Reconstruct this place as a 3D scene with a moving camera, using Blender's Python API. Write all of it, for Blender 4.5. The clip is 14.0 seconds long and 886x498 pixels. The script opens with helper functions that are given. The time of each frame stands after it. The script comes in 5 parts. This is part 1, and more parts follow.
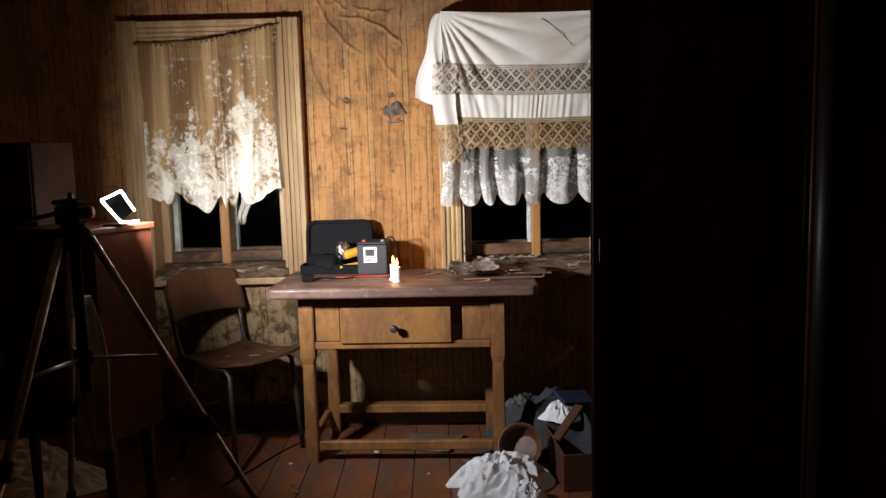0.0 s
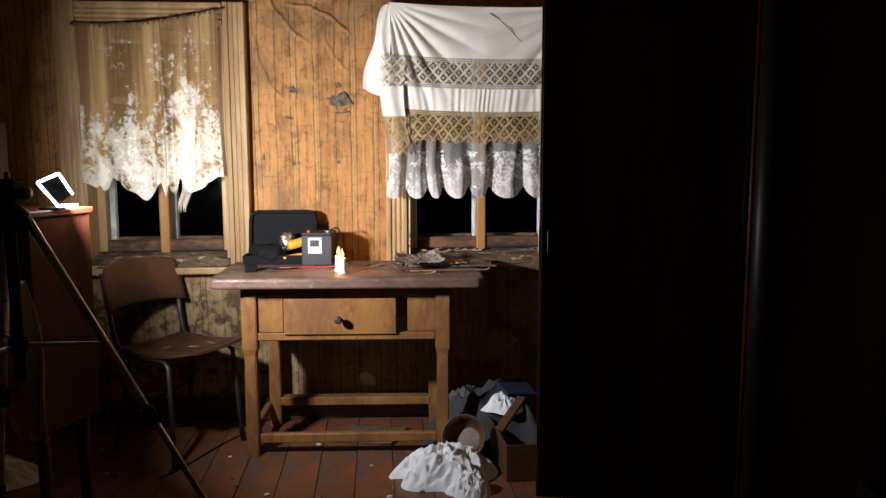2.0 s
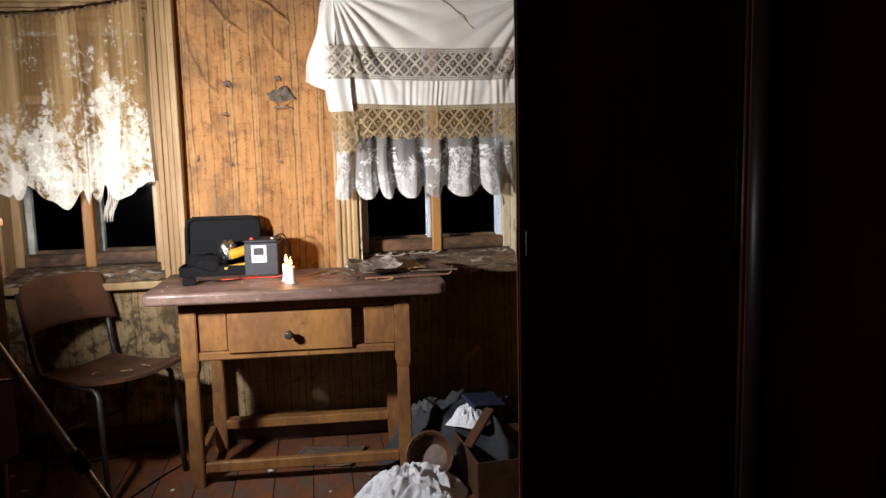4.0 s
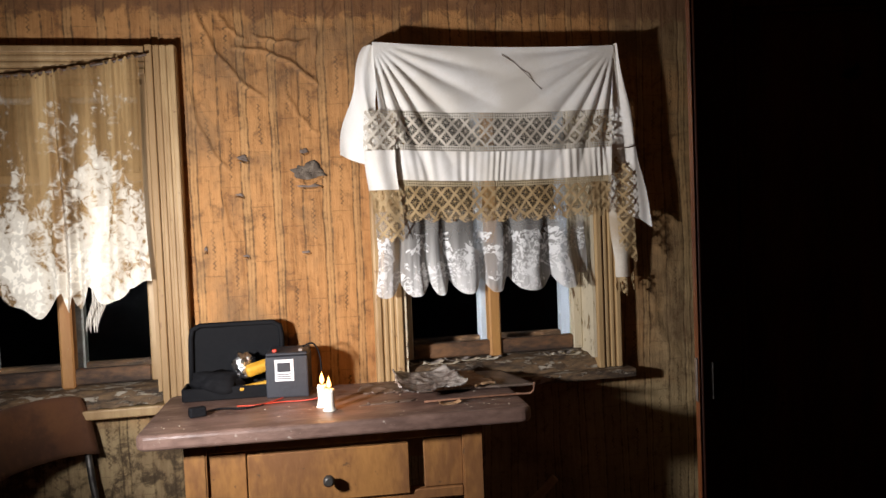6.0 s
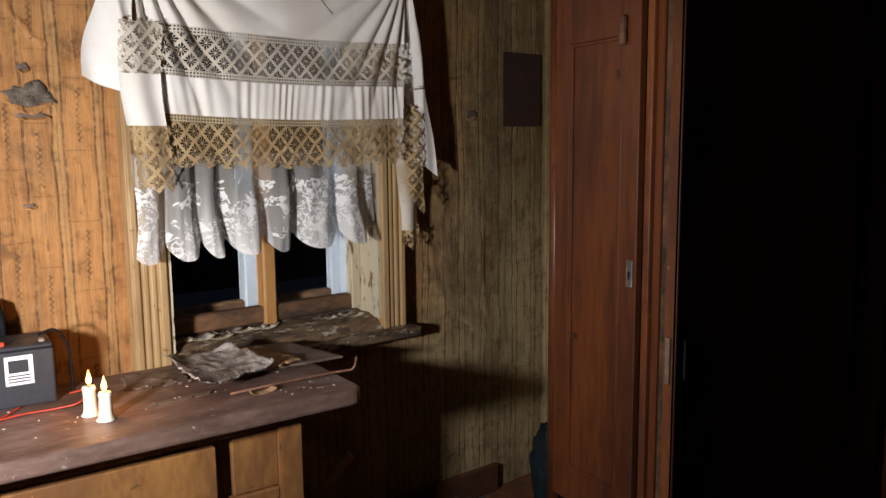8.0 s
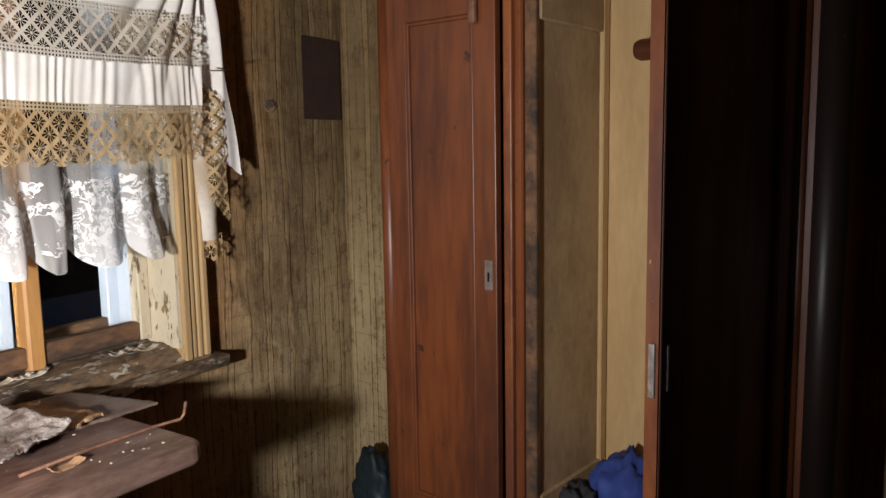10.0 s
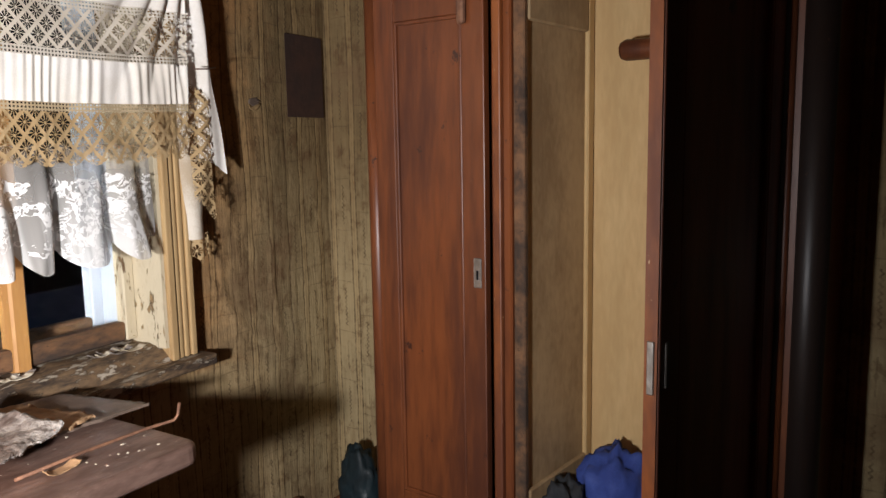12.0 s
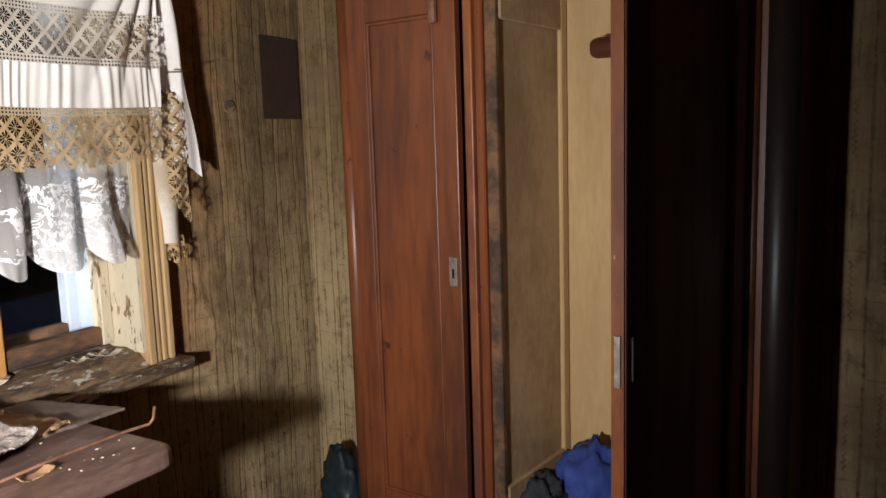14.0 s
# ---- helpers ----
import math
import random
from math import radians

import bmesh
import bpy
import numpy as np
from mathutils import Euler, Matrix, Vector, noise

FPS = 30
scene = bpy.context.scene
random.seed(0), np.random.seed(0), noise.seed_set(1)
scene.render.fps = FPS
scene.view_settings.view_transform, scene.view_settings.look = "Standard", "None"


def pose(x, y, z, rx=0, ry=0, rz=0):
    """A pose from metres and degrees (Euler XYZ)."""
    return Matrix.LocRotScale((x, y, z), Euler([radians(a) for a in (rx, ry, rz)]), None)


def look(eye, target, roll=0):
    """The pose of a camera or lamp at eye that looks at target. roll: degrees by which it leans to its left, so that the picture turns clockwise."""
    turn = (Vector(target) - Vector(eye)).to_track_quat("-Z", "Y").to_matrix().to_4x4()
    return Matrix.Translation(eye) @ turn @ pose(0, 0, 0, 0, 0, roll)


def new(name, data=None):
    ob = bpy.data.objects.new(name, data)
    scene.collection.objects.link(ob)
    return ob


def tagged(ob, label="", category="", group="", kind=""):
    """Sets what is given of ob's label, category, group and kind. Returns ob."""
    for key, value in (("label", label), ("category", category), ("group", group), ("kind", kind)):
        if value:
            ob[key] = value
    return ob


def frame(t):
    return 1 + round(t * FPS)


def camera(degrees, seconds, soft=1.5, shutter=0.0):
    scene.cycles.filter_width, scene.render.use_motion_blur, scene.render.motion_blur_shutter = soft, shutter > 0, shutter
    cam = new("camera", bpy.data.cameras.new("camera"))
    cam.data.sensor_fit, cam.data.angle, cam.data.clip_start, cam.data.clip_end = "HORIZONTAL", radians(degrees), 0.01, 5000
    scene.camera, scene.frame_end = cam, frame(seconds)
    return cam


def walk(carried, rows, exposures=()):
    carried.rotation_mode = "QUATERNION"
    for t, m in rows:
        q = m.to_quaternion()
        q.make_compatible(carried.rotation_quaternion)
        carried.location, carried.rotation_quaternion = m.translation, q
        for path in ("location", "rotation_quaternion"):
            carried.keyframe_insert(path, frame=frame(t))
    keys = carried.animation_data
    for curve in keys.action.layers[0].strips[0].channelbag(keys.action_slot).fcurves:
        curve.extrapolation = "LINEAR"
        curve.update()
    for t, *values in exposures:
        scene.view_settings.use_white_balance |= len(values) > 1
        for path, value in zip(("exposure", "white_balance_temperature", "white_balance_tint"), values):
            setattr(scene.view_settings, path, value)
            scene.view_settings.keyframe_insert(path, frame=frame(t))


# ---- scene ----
cam = camera(59.1, 14.0)
PATH = [
    (0, (-0.036, 0.03, 1.323), (-0.029, 2.015, 1.079), -1.5),
    (0.5, (-0.047, 0.033, 1.321), (-0.02, 2.018, 1.076), -1.6),
    (1, (-0.057, 0.036, 1.316), (0.002, 2.021, 1.075), -1.3),
    (1.5, (-0.064, 0.037, 1.308), (0.022, 2.022, 1.074), -1.3),
    (2, (-0.072, 0.027, 1.301), (0.094, 2.004, 1.048), -0.1),
    (2.5, (-0.091, 0.036, 1.301), (0.116, 2.005, 1.018), -0.4),
    (3, (-0.073, 0.048, 1.28), (0.166, 2.014, 1.003), -1.6),
    (3.2, (-0.088, 0.069, 1.282), (0.168, 2.035, 1.018), -1.9),
    (5.3, (-0.239, 0.744, 1.34), (0.159, 2.688, 1.094), 0.2),
    (5.5, (-0.278, 0.803, 1.352), (0.085, 2.759, 1.141), -0.3),
    (6, (-0.323, 0.963, 1.349), (0.066, 2.923, 1.268), -2.3),
    (6.5, (-0.344, 1.127, 1.349), (0.151, 3.064, 1.285), -4.3),
    (7, (-0.378, 1.212, 1.357), (0.291, 3.094, 1.252), -3.9),
    (7.5, (-0.558, 1.373, 1.36), (0.452, 3.092, 1.196), -2.4),
    (8, (-0.672, 1.502, 1.396), (0.553, 3.059, 1.128), -0.6),
    (8.5, (-0.666, 1.677, 1.349), (0.724, 3.097, 1.119), -2.9),
    (9, (-0.643, 1.819, 1.358), (0.877, 3.09, 1.087), -1.9),
    (9.2, (-0.646, 1.858, 1.355), (0.936, 3.05, 1.08), -1.6),
    (11.3, (-0.719, 1.994, 1.36), (1.013, 2.96, 1.101), -0.7),
    (11.5, (-0.714, 1.992, 1.368), (1.014, 2.962, 1.097), -0.7),
    (12, (-0.712, 1.989, 1.368), (1.021, 2.948, 1.094), -1.0),
    (12.5, (-0.713, 1.983, 1.367), (1.027, 2.929, 1.09), -1.2),
    (13, (-0.714, 1.975, 1.371), (1.032, 2.91, 1.091), -1.4),
    (13.5, (-0.712, 1.968, 1.371), (1.038, 2.896, 1.094), -1.6),
    (14, (-0.706, 1.961, 1.367), (1.044, 2.889, 1.091), -1.8),
]
EXPOSURES = [(0, -0.50), (2.0, -0.36), (3.0, -0.16), (5.5, -0.46), (6.0, -0.52), (6.5, -0.80), (7.5, -0.76), (8.0, -0.66), (8.5, -0.50), (9.2, -0.18), (11.3, 0.32), (14.0, 0.32)]
walk(cam, [(t, look(eye, target, roll)) for t, eye, target, roll in PATH], EXPOSURES)

# ---- world and lights ----
world = bpy.data.worlds.new("night")
scene.world = world
world.use_nodes = True
world.node_tree.nodes["Background"].inputs[0].default_value = (0.012, 0.016, 0.03, 1)
world.node_tree.nodes["Background"].inputs[1].default_value = 0.25


def lamp(name, kind, place, target, power, color, size):
    data = bpy.data.lights.new(name, kind)
    data.energy, data.color = power, color
    if kind == "AREA":
        data.shape, data.size, data.size_y = "RECTANGLE", size[0], size[1]
    else:
        data.shadow_soft_size = size
    ob = new(name, data)
    ob.matrix_world = look(place, target)
    return ob


KEY = (-1.015, 2.520, 1.172)
key_light = lamp("panel_lamp_light", "AREA", KEY, (-0.352, 3.269, 1.165), 34, (0.98, 0.97, 1.0), (0.10, 0.09))
key_light.data.spread = radians(138)
candle_light = lamp("candle_glow", "POINT", (-0.232, 3.335, 0.912), (0, 0, 0), 1.7, (1.0, 0.46, 0.15), 0.008)


# ---- node materials ----
class V:
    """A value in a node tree, with arithmetic."""
    def __init__(self, tree, socket):
        self.t, self.s = tree, socket

    def op(self, kind, *others, clamp=False):
        n = self.t.nodes.new("ShaderNodeMath")
        n.operation, n.use_clamp = kind, clamp
        for i, v in enumerate((self, *others)):
            if isinstance(v, V):
                self.t.links.new(v.s, n.inputs[i])
            else:
                n.inputs[i].default_value = v
        return V(self.t, n.outputs[0])

    def __add__(self, o): return self.op("ADD", o)
    def __sub__(self, o): return self.op("SUBTRACT", o)
    def __mul__(self, o): return self.op("MULTIPLY", o)
    def frac(self): return self.op("FRACT")
    def floor(self): return self.op("FLOOR")
    def abs(self): return self.op("ABSOLUTE")
    def over(self, o): return self.op("GREATER_THAN", o)
    def under(self, o): return self.op("LESS_THAN", o)
    def max(self, o): return self.op("MAXIMUM", o)
    def min(self, o): return self.op("MINIMUM", o)

    def ramp(self, lo, hi, a=0.0, b=1.0):
        n = self.t.nodes.new("ShaderNodeMapRange")
        n.interpolation_type = "SMOOTHSTEP"
        self.t.links.new(self.s, n.inputs[0])
        for i, v in enumerate((lo, hi, a, b)):
            n.inputs[i + 1].default_value = v
        return V(self.t, n.outputs[0])


class Mat:
    """A principled material with helpers for procedural colour and relief."""
    def __init__(self, name, color=(0.5, 0.5, 0.5), rough=0.7, metal=0.0, spec=0.5):
        self.m = bpy.data.materials.new(name)
        self.m.use_nodes = True
        self.t = self.m.node_tree
        self.b = self.t.nodes["Principled BSDF"]
        self.b.inputs["Base Color"].default_value = (*color, 1)
        self.b.inputs["Roughness"].default_value = rough
        self.b.inputs["Metallic"].default_value = metal
        self.b.inputs["Specular IOR Level"].default_value = spec
        self.color, self.height = None, None

    def coords(self, kind="Object", scale=(1, 1, 1), turn=(0, 0, 0)):
        n = self.t.nodes.new("ShaderNodeTexCoord")
        mp = self.t.nodes.new("ShaderNodeMapping")
        mp.inputs["Scale"].default_value = scale
        mp.inputs["Rotation"].default_value = [radians(a) for a in turn]
        self.t.links.new(n.outputs[kind], mp.inputs[0])
        return mp.outputs[0]

    def stretch(self, where, scale):
        mp = self.t.nodes.new("ShaderNodeMapping")
        mp.inputs["Scale"].default_value = scale
        self.t.links.new(where, mp.inputs[0])
        return mp.outputs[0]

    def axes(self, where):
        n = self.t.nodes.new("ShaderNodeSeparateXYZ")
        self.t.links.new(where, n.inputs[0])
        return [V(self.t, n.outputs[i]) for i in range(3)]

    def noise(self, where, scale, detail=4, rough=0.6, warp=0.0):
        n = self.t.nodes.new("ShaderNodeTexNoise")
        n.inputs["Scale"].default_value, n.inputs["Detail"].default_value = scale, detail
        n.inputs["Roughness"].default_value, n.inputs["Distortion"].default_value = rough, warp
        self.t.links.new(where, n.inputs["Vector"])
        return V(self.t, n.outputs[0])

    def voronoi(self, where, scale, feature="F1"):
        n = self.t.nodes.new("ShaderNodeTexVoronoi")
        n.feature = feature
        n.inputs["Scale"].default_value = scale
        self.t.links.new(where, n.inputs["Vector"])
        return V(self.t, n.outputs["Distance"])

    def random(self):
        n = self.t.nodes.new("ShaderNodeObjectInfo")
        return V(self.t, n.outputs["Random"])

    def mix(self, factor, a, b):
        """Colour a to colour b by factor; each a triple or an earlier mix."""
        n = self.t.nodes.new("ShaderNodeMix")
        n.data_type = "RGBA"
        self.t.links.new(factor.s, n.inputs[0])
        for i, c in ((6, a), (7, b)):
            if isinstance(c, tuple):
                n.inputs[i].default_value = (*c, 1)
            else:
                self.t.links.new(c, n.inputs[i])
        return n.outputs[2]

    def paint(self, color):
        self.t.links.new(color, self.b.inputs["Base Color"])
        return self

    def rough(self, v):
        self.t.links.new(v.s, self.b.inputs["Roughness"])
        return self

    def bump(self, v, metres=0.002):
        n = self.t.nodes.new("ShaderNodeBump")
        n.inputs["Distance"].default_value, n.inputs["Strength"].default_value = metres, 1.0
        self.t.links.new(v.s, n.inputs["Height"])
        self.t.links.new(n.outputs[0], self.b.inputs["Normal"])
        return self

    def alpha(self, v):
        self.t.links.new(v.s, self.b.inputs["Alpha"])
        return self


def worn(name, a, b, rough=0.6, scale=6.0, grain=60.0, bump=0.001, chips=None, stretch=(1, 1, 1), spec=0.4, metal=0.0):
    """A surface of two mixed tones with grain, stains and, if given, chips of another colour."""
    m = Mat(name, a, rough, metal, spec)
    w = m.coords("Object", stretch)
    big, fine = m.noise(w, scale, 5), m.noise(w, grain, 3)
    c = m.mix((big * 0.75 + fine * 0.25).ramp(0.36, 0.62), a, b)
    if chips:
        c = m.mix(m.noise(m.coords(), scale * 5, 6, 0.7).ramp(0.64, 0.68), c, chips)
    m.paint(c).rough(big.ramp(0.3, 0.7, rough - 0.1, min(1.0, rough + 0.15))).bump(fine + big * 2.0, bump)
    return m.m


def peeling(name, wood, dark, film, level, stretch=(1, 1, 1)):
    """Bare stained wood under a film of old paint that has flaked off in patches."""
    m = Mat(name, wood, 0.7, 0, 0.35)
    w = m.coords("Object", stretch)
    big, fine = m.noise(w, 9.0, 6, 0.65, 0.5), m.noise(w, 70.0, 4, 0.6)
    left = (m.noise(w, 40.0, 6, 0.7, 0.3) * 0.75 + big * 0.25).ramp(level, level + 0.03)
    c = m.mix((big * 0.6 + fine * 0.4).ramp(0.38, 0.60), dark, wood)
    m.paint(m.mix(left * fine.ramp(0.2, 0.5, 0.75, 1.0), c, film)).bump(left * 1.6 + fine * 0.6, 0.003)
    return m.m


def wallpaper_material():
    """Old paper printed with short boards and narrow rails, a twisted line or an ornament in each board."""
    m = Mat("wallpaper", (0.42, 0.27, 0.12), 0.8, 0, 0.25)
    w = m.coords("Object")
    x, y, z = m.axes(w)
    spot = m.noise(w, 14.0, 6, 0.7, 0.4)
    stain = m.noise(w, 2.2, 6, 0.65, 0.6)
    wob = m.noise(w, 9.0, 3)
    ragged = m.noise(w, 55.0, 3, 0.6)
    cu = (x + y + (wob - 0.5) * 0.010) * (1 / 0.275)
    fu = cu.frac()
    # boards at three places of each repeat, rails between
    index = cu.floor() * 3.0 + fu.over(0.425) + fu.over(0.745)
    cz = z * (1 / 0.19) + (index * 0.377).frac() + (wob - 0.5) * 0.08
    fz = cz.frac()
    rail = fu.under(0.095).max(fu.over(0.38) * fu.under(0.47))
    seam = None
    for edge, half in ((0.0, 0.011), (0.095, 0.011), (0.38, 0.010), (0.47, 0.010), (0.745, 0.013), (1.0, 0.011)):
        line = (fu - edge).abs().ramp(half * 0.5, half * 1.5, 1.0, 0.0)
        seam = line if seam is None else seam.max(line)
    groove = (fu - 0.045).abs().min((fu - 0.425).abs()).ramp(0.004, 0.010, 1.0, 0.0)
    inside = rail * -1.0 + 1.0
    tick = (fz - 0.5).abs().ramp(0.484, 0.496) * inside
    side = (z * 390.0).op("SINE") * 0.011
    line, axis = None, None
    for c in (0.2375, 0.6075, 0.8725):
        d, e = (fu - c - side).abs(), (fu - c).abs()
        line = d if line is None else line.min(d)
        axis = e if axis is None else axis.min(e)
    odd = ((index + cz.floor()) * 0.5).frac().over(0.25)
    twist = line.ramp(0.007, 0.017, 1.0, 0.0) * (fz - 0.5).abs().under(0.38) * odd
    blob = (axis * 2.4 + (fz - 0.5).abs()).ramp(0.05, 0.085, 1.0, 0.0)
    stem = axis.ramp(0.005, 0.012, 1.0, 0.0) * (fz - 0.5).abs().under(0.27)
    ornament = blob.max(stem) * (odd * -1.0 + 1.0)
    ink = (seam * 0.78).max(tick * 0.40).max(twist * 0.72).max(ornament * 0.5).max(groove * 0.32) * (ragged * 0.5 + spot * 0.5).ramp(0.38, 0.58, 0.25, 1.0)
    grain = m.noise(m.coords("Object", (1, 1, 0.06)), 90.0, 4, 0.65)
    streak = m.noise(m.coords("Object", (1, 1, 0.16)), 30.0, 4, 0.65)
    # grey-olive paper tone to the right and low down
    olive = (x + (stain - 0.5) * 0.9).ramp(0.75, 1.35).max((z + (stain - 0.5) * 0.30).ramp(0.62, 0.80, 0.85, 0.0))
    # stronger lamplight on the lower wall, painted in as paler paper
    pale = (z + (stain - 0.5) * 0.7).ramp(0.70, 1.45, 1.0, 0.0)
    shade = ((index * 0.618).frac() * 0.12 + grain * 0.40 + spot * 0.40).ramp(0.34, 0.66)
    base = m.mix(olive, m.mix(shade, (0.465, 0.228, 0.082), (0.225, 0.098, 0.033)), m.mix(shade, m.mix(pale, (0.215, 0.148, 0.070), (0.41, 0.315, 0.170)), m.mix(pale, (0.105, 0.070, 0.032), (0.24, 0.175, 0.09))))
    mould = (z.ramp(0.55, 0.77, 1.0, 0.0) * x.ramp(-0.62, -0.40, 1.0, 0.0)) * (spot * 0.6 + stain * 0.4).ramp(0.48, 0.57, 0.0, 0.8)
    base = m.mix(rail * 0.22, base, (0.46, 0.31, 0.14))
    base = m.mix(streak.ramp(0.54, 0.72, 0.0, 0.34), base, (0.15, 0.085, 0.035))
    base = m.mix(ink, base, (0.060, 0.036, 0.018))
    base = m.mix(stain.ramp(0.47, 0.68, 0.0, 0.70), base, (0.17, 0.10, 0.05))
    base = m.mix((spot * 0.7 + ragged * 0.3).ramp(0.52, 0.64, 0.0, 0.55), base, (0.12, 0.062, 0.028))
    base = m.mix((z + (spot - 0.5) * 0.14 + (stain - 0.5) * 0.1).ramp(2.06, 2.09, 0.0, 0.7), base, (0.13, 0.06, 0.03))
    base = m.mix(mould, base, (0.055, 0.036, 0.020))
    m.paint(base).bump(spot * 0.7 + grain * 0.22 + stain + (streak - 0.5) * 0.5 - seam * 0.10, 0.007)
    return m.m


def floor_material():
    """Red-brown floor paint, trodden through to grey wood and dusty in patches."""
    m = Mat("red_brown_floor_paint", (0.18, 0.07, 0.035), 0.45, 0, 0.45)
    w = m.coords("Object")
    long = m.coords("Object", (1, 0.12, 1))
    big, fine, grit = m.noise(w, 2.6, 6, 0.68, 0.5), m.noise(long, 60.0, 4), m.noise(w, 38.0, 6, 0.75)
    own = m.random()
    c = m.mix((big * 0.6 + fine * 0.25 + own * 0.15).ramp(0.36, 0.60), (0.215, 0.078, 0.034), (0.115, 0.050, 0.030))
    c = m.mix((big * 0.7 + grit * 0.3).ramp(0.50, 0.60, 0.0, 0.8), c, (0.095, 0.072, 0.055))
    c = m.mix(grit.ramp(0.62, 0.68, 0.0, 0.7), c, (0.21, 0.17, 0.13))
    m.paint(c).rough(big.ramp(0.35, 0.65, 0.34, 0.72)).bump(fine * 0.6 + grit + big * 2.0, 0.0015)
    return m.m


def uv_axes(m):
    n = m.t.nodes.new("ShaderNodeUVMap")
    return m.axes(n.outputs[0]), n.outputs[0]


def filet_lace(name, color, dark, wide=0.047, high=0.052):
    """Crocheted lattice of diamonds, each with a ring of open petals."""
    m = Mat(name, color, 0.9, 0, 0.2)
    (u, v, _), where = uv_axes(m)
    p, q = u * (1 / wide), v * (1 / high)
    a, b = (p + q).frac() - 0.5, (p - q).frac() - 0.5
    edge = a.abs().max(b.abs())
    turn = b.op("ARCTAN2", a) * (10 / math.tau)
    r = (a * a + b * b).op("SQRT")
    petal = ((turn + 0.5).frac() - 0.5).abs().under(0.35) * r.over(0.09) * edge.under(0.385)
    alpha = petal * -1.0 + 1.0
    tone = m.noise(where, 9.0, 4)
    m.paint(m.mix(tone.ramp(0.35, 0.7), color, dark)).alpha(alpha).bump(edge, 0.002)
    return m.m


def net_border(name, color, dark):
    m = Mat(name, color, 0.9, 0, 0.2)
    (u, v, _), where = uv_axes(m)
    g = 0.0085
    net = ((u * (1 / g)).frac().under(0.5)).max((v * (1 / g)).frac().under(0.5))
    m.paint(m.mix(m.noise(where, 9.0, 4).ramp(0.35, 0.7), color, dark)).alpha(net)
    return m.m


def flower_net(name, sheer, low, high, tint, net_tint, fine=1.0, dense=0.0, amount=0.8):
    """Machine lace: sheer net with opaque flowers and vines, denser towards the hem."""
    m = Mat(name, tint, 0.85, 0, 0.2)
    (u, v, _), where = uv_axes(m)
    petals = m.noise(where, 42.0 * fine, 2, 0.5, 1.6).ramp(0.38, 0.62, 0.75, 0.2)
    big = m.noise(where, 13.0 * fine, 3, 0.5, 1.2)
    vine = (m.noise(where, 26.0 * fine, 2, 0.5, 2.0) - 0.5).abs().under(0.035)
    hem = v.ramp(low, high, 1.0, 0.0)
    flower = ((petals.ramp(0.30, 0.52, 1.0, 0.0)) * big.over(0.47)).max(vine * big.over(0.5) * petals.over(0.5)) * (hem + big * 0.6).over(0.62)
    g = 0.0032
    net = ((u * (1 / g)).frac().under(0.4)).max((v * (1 / g)).frac().under(0.4))
    pleat = m.noise(m.stretch(where, (1, 0.05, 1)), 17.0, 3, 0.6).ramp(0.38, 0.60, 0.36, 1.0)
    fold = (flower * amount).max(hem.op('POWER', 1.15) * dense * pleat)
    m.alpha(fold.ramp(0.0, 1.0, sheer, 0.97))
    m.paint(m.mix(fold, net_tint, tint)).bump(fold, 0.001)
    m.b.inputs["Subsurface Weight"].default_value = 0.0
    return m.m


def bouquet_net():
    """Yellowed sheer net whose white bouquets close up towards the hem."""
    m = Mat("sheer_flower_net", (0.8, 0.74, 0.62), 0.85, 0, 0.2)
    (u, v, _), where = uv_axes(m)
    sprays = m.noise(m.stretch(where, (1, 0.5, 1)), 8.5, 3, 0.55, 0.9)
    lobes = m.noise(where, 34.0, 3, 0.6, 1.2)
    rise = v.ramp(1.14, 1.86, 0.47, -0.28)
    field = rise + (sprays - 0.5) * 2.5 + (lobes - 0.5) * 1.3
    flower = field.ramp(0.02, 0.36)
    core = field.ramp(0.32, 0.72)
    pleat = m.noise(m.stretch(where, (1, 0.05, 1)), 9.0, 3, 0.55).ramp(0.42, 0.66, 0.0, 1.0)
    g = 0.0034
    net = (u * (1 / g)).frac().under(0.4).max((v * (1 / g)).frac().under(0.4))
    cover = (flower * 0.72).max(core * 0.97).max(net * 0.26 + pleat * 0.28 + 0.42)
    m.alpha(cover)
    m.paint(m.mix(flower * 0.8 + core * 0.2, m.mix(pleat, (0.28, 0.160, 0.062), (0.50, 0.330, 0.150)), (0.84, 0.78, 0.66))).bump(flower, 0.001)
    return m.m


M = {}
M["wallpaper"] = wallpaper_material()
M["plaster"] = worn("old_plaster", (0.30, 0.24, 0.16), (0.22, 0.16, 0.10), 0.9)
M["ceiling"] = worn("ceiling_boards", (0.30, 0.20, 0.10), (0.20, 0.12, 0.06), 0.8, stretch=(1, 0.2, 1))
M["floor"] = floor_material()
M["casing"] = worn("yellowed_casing_paint", (0.46, 0.31, 0.15), (0.29, 0.175, 0.075), 0.5, 5.0, 40.0, 0.001, (0.20, 0.11, 0.05), (1, 1, 0.15))
M["sash"] = worn("orange_sash_paint", (0.48, 0.25, 0.08), (0.33, 0.15, 0.05), 0.55, 8.0, 50.0, 0.001, (0.55, 0.45, 0.32), (1, 1, 0.2))
M["outer_sash"] = worn("pale_outer_sash", (0.54, 0.51, 0.46), (0.32, 0.28, 0.23), 0.65, 8.0, 60.0, 0.001, (0.12, 0.08, 0.05))
M["sill"] = peeling("peeling_sill_paint", (0.22, 0.14, 0.075), (0.045, 0.032, 0.024), (0.42, 0.36, 0.28), 0.53, (0.35, 1, 1))
M["cream_peel"] = peeling("peeling_cream_paint", (0.42, 0.29, 0.14), (0.15, 0.085, 0.04), (0.58, 0.50, 0.35), 0.41, (1, 1, 0.35))
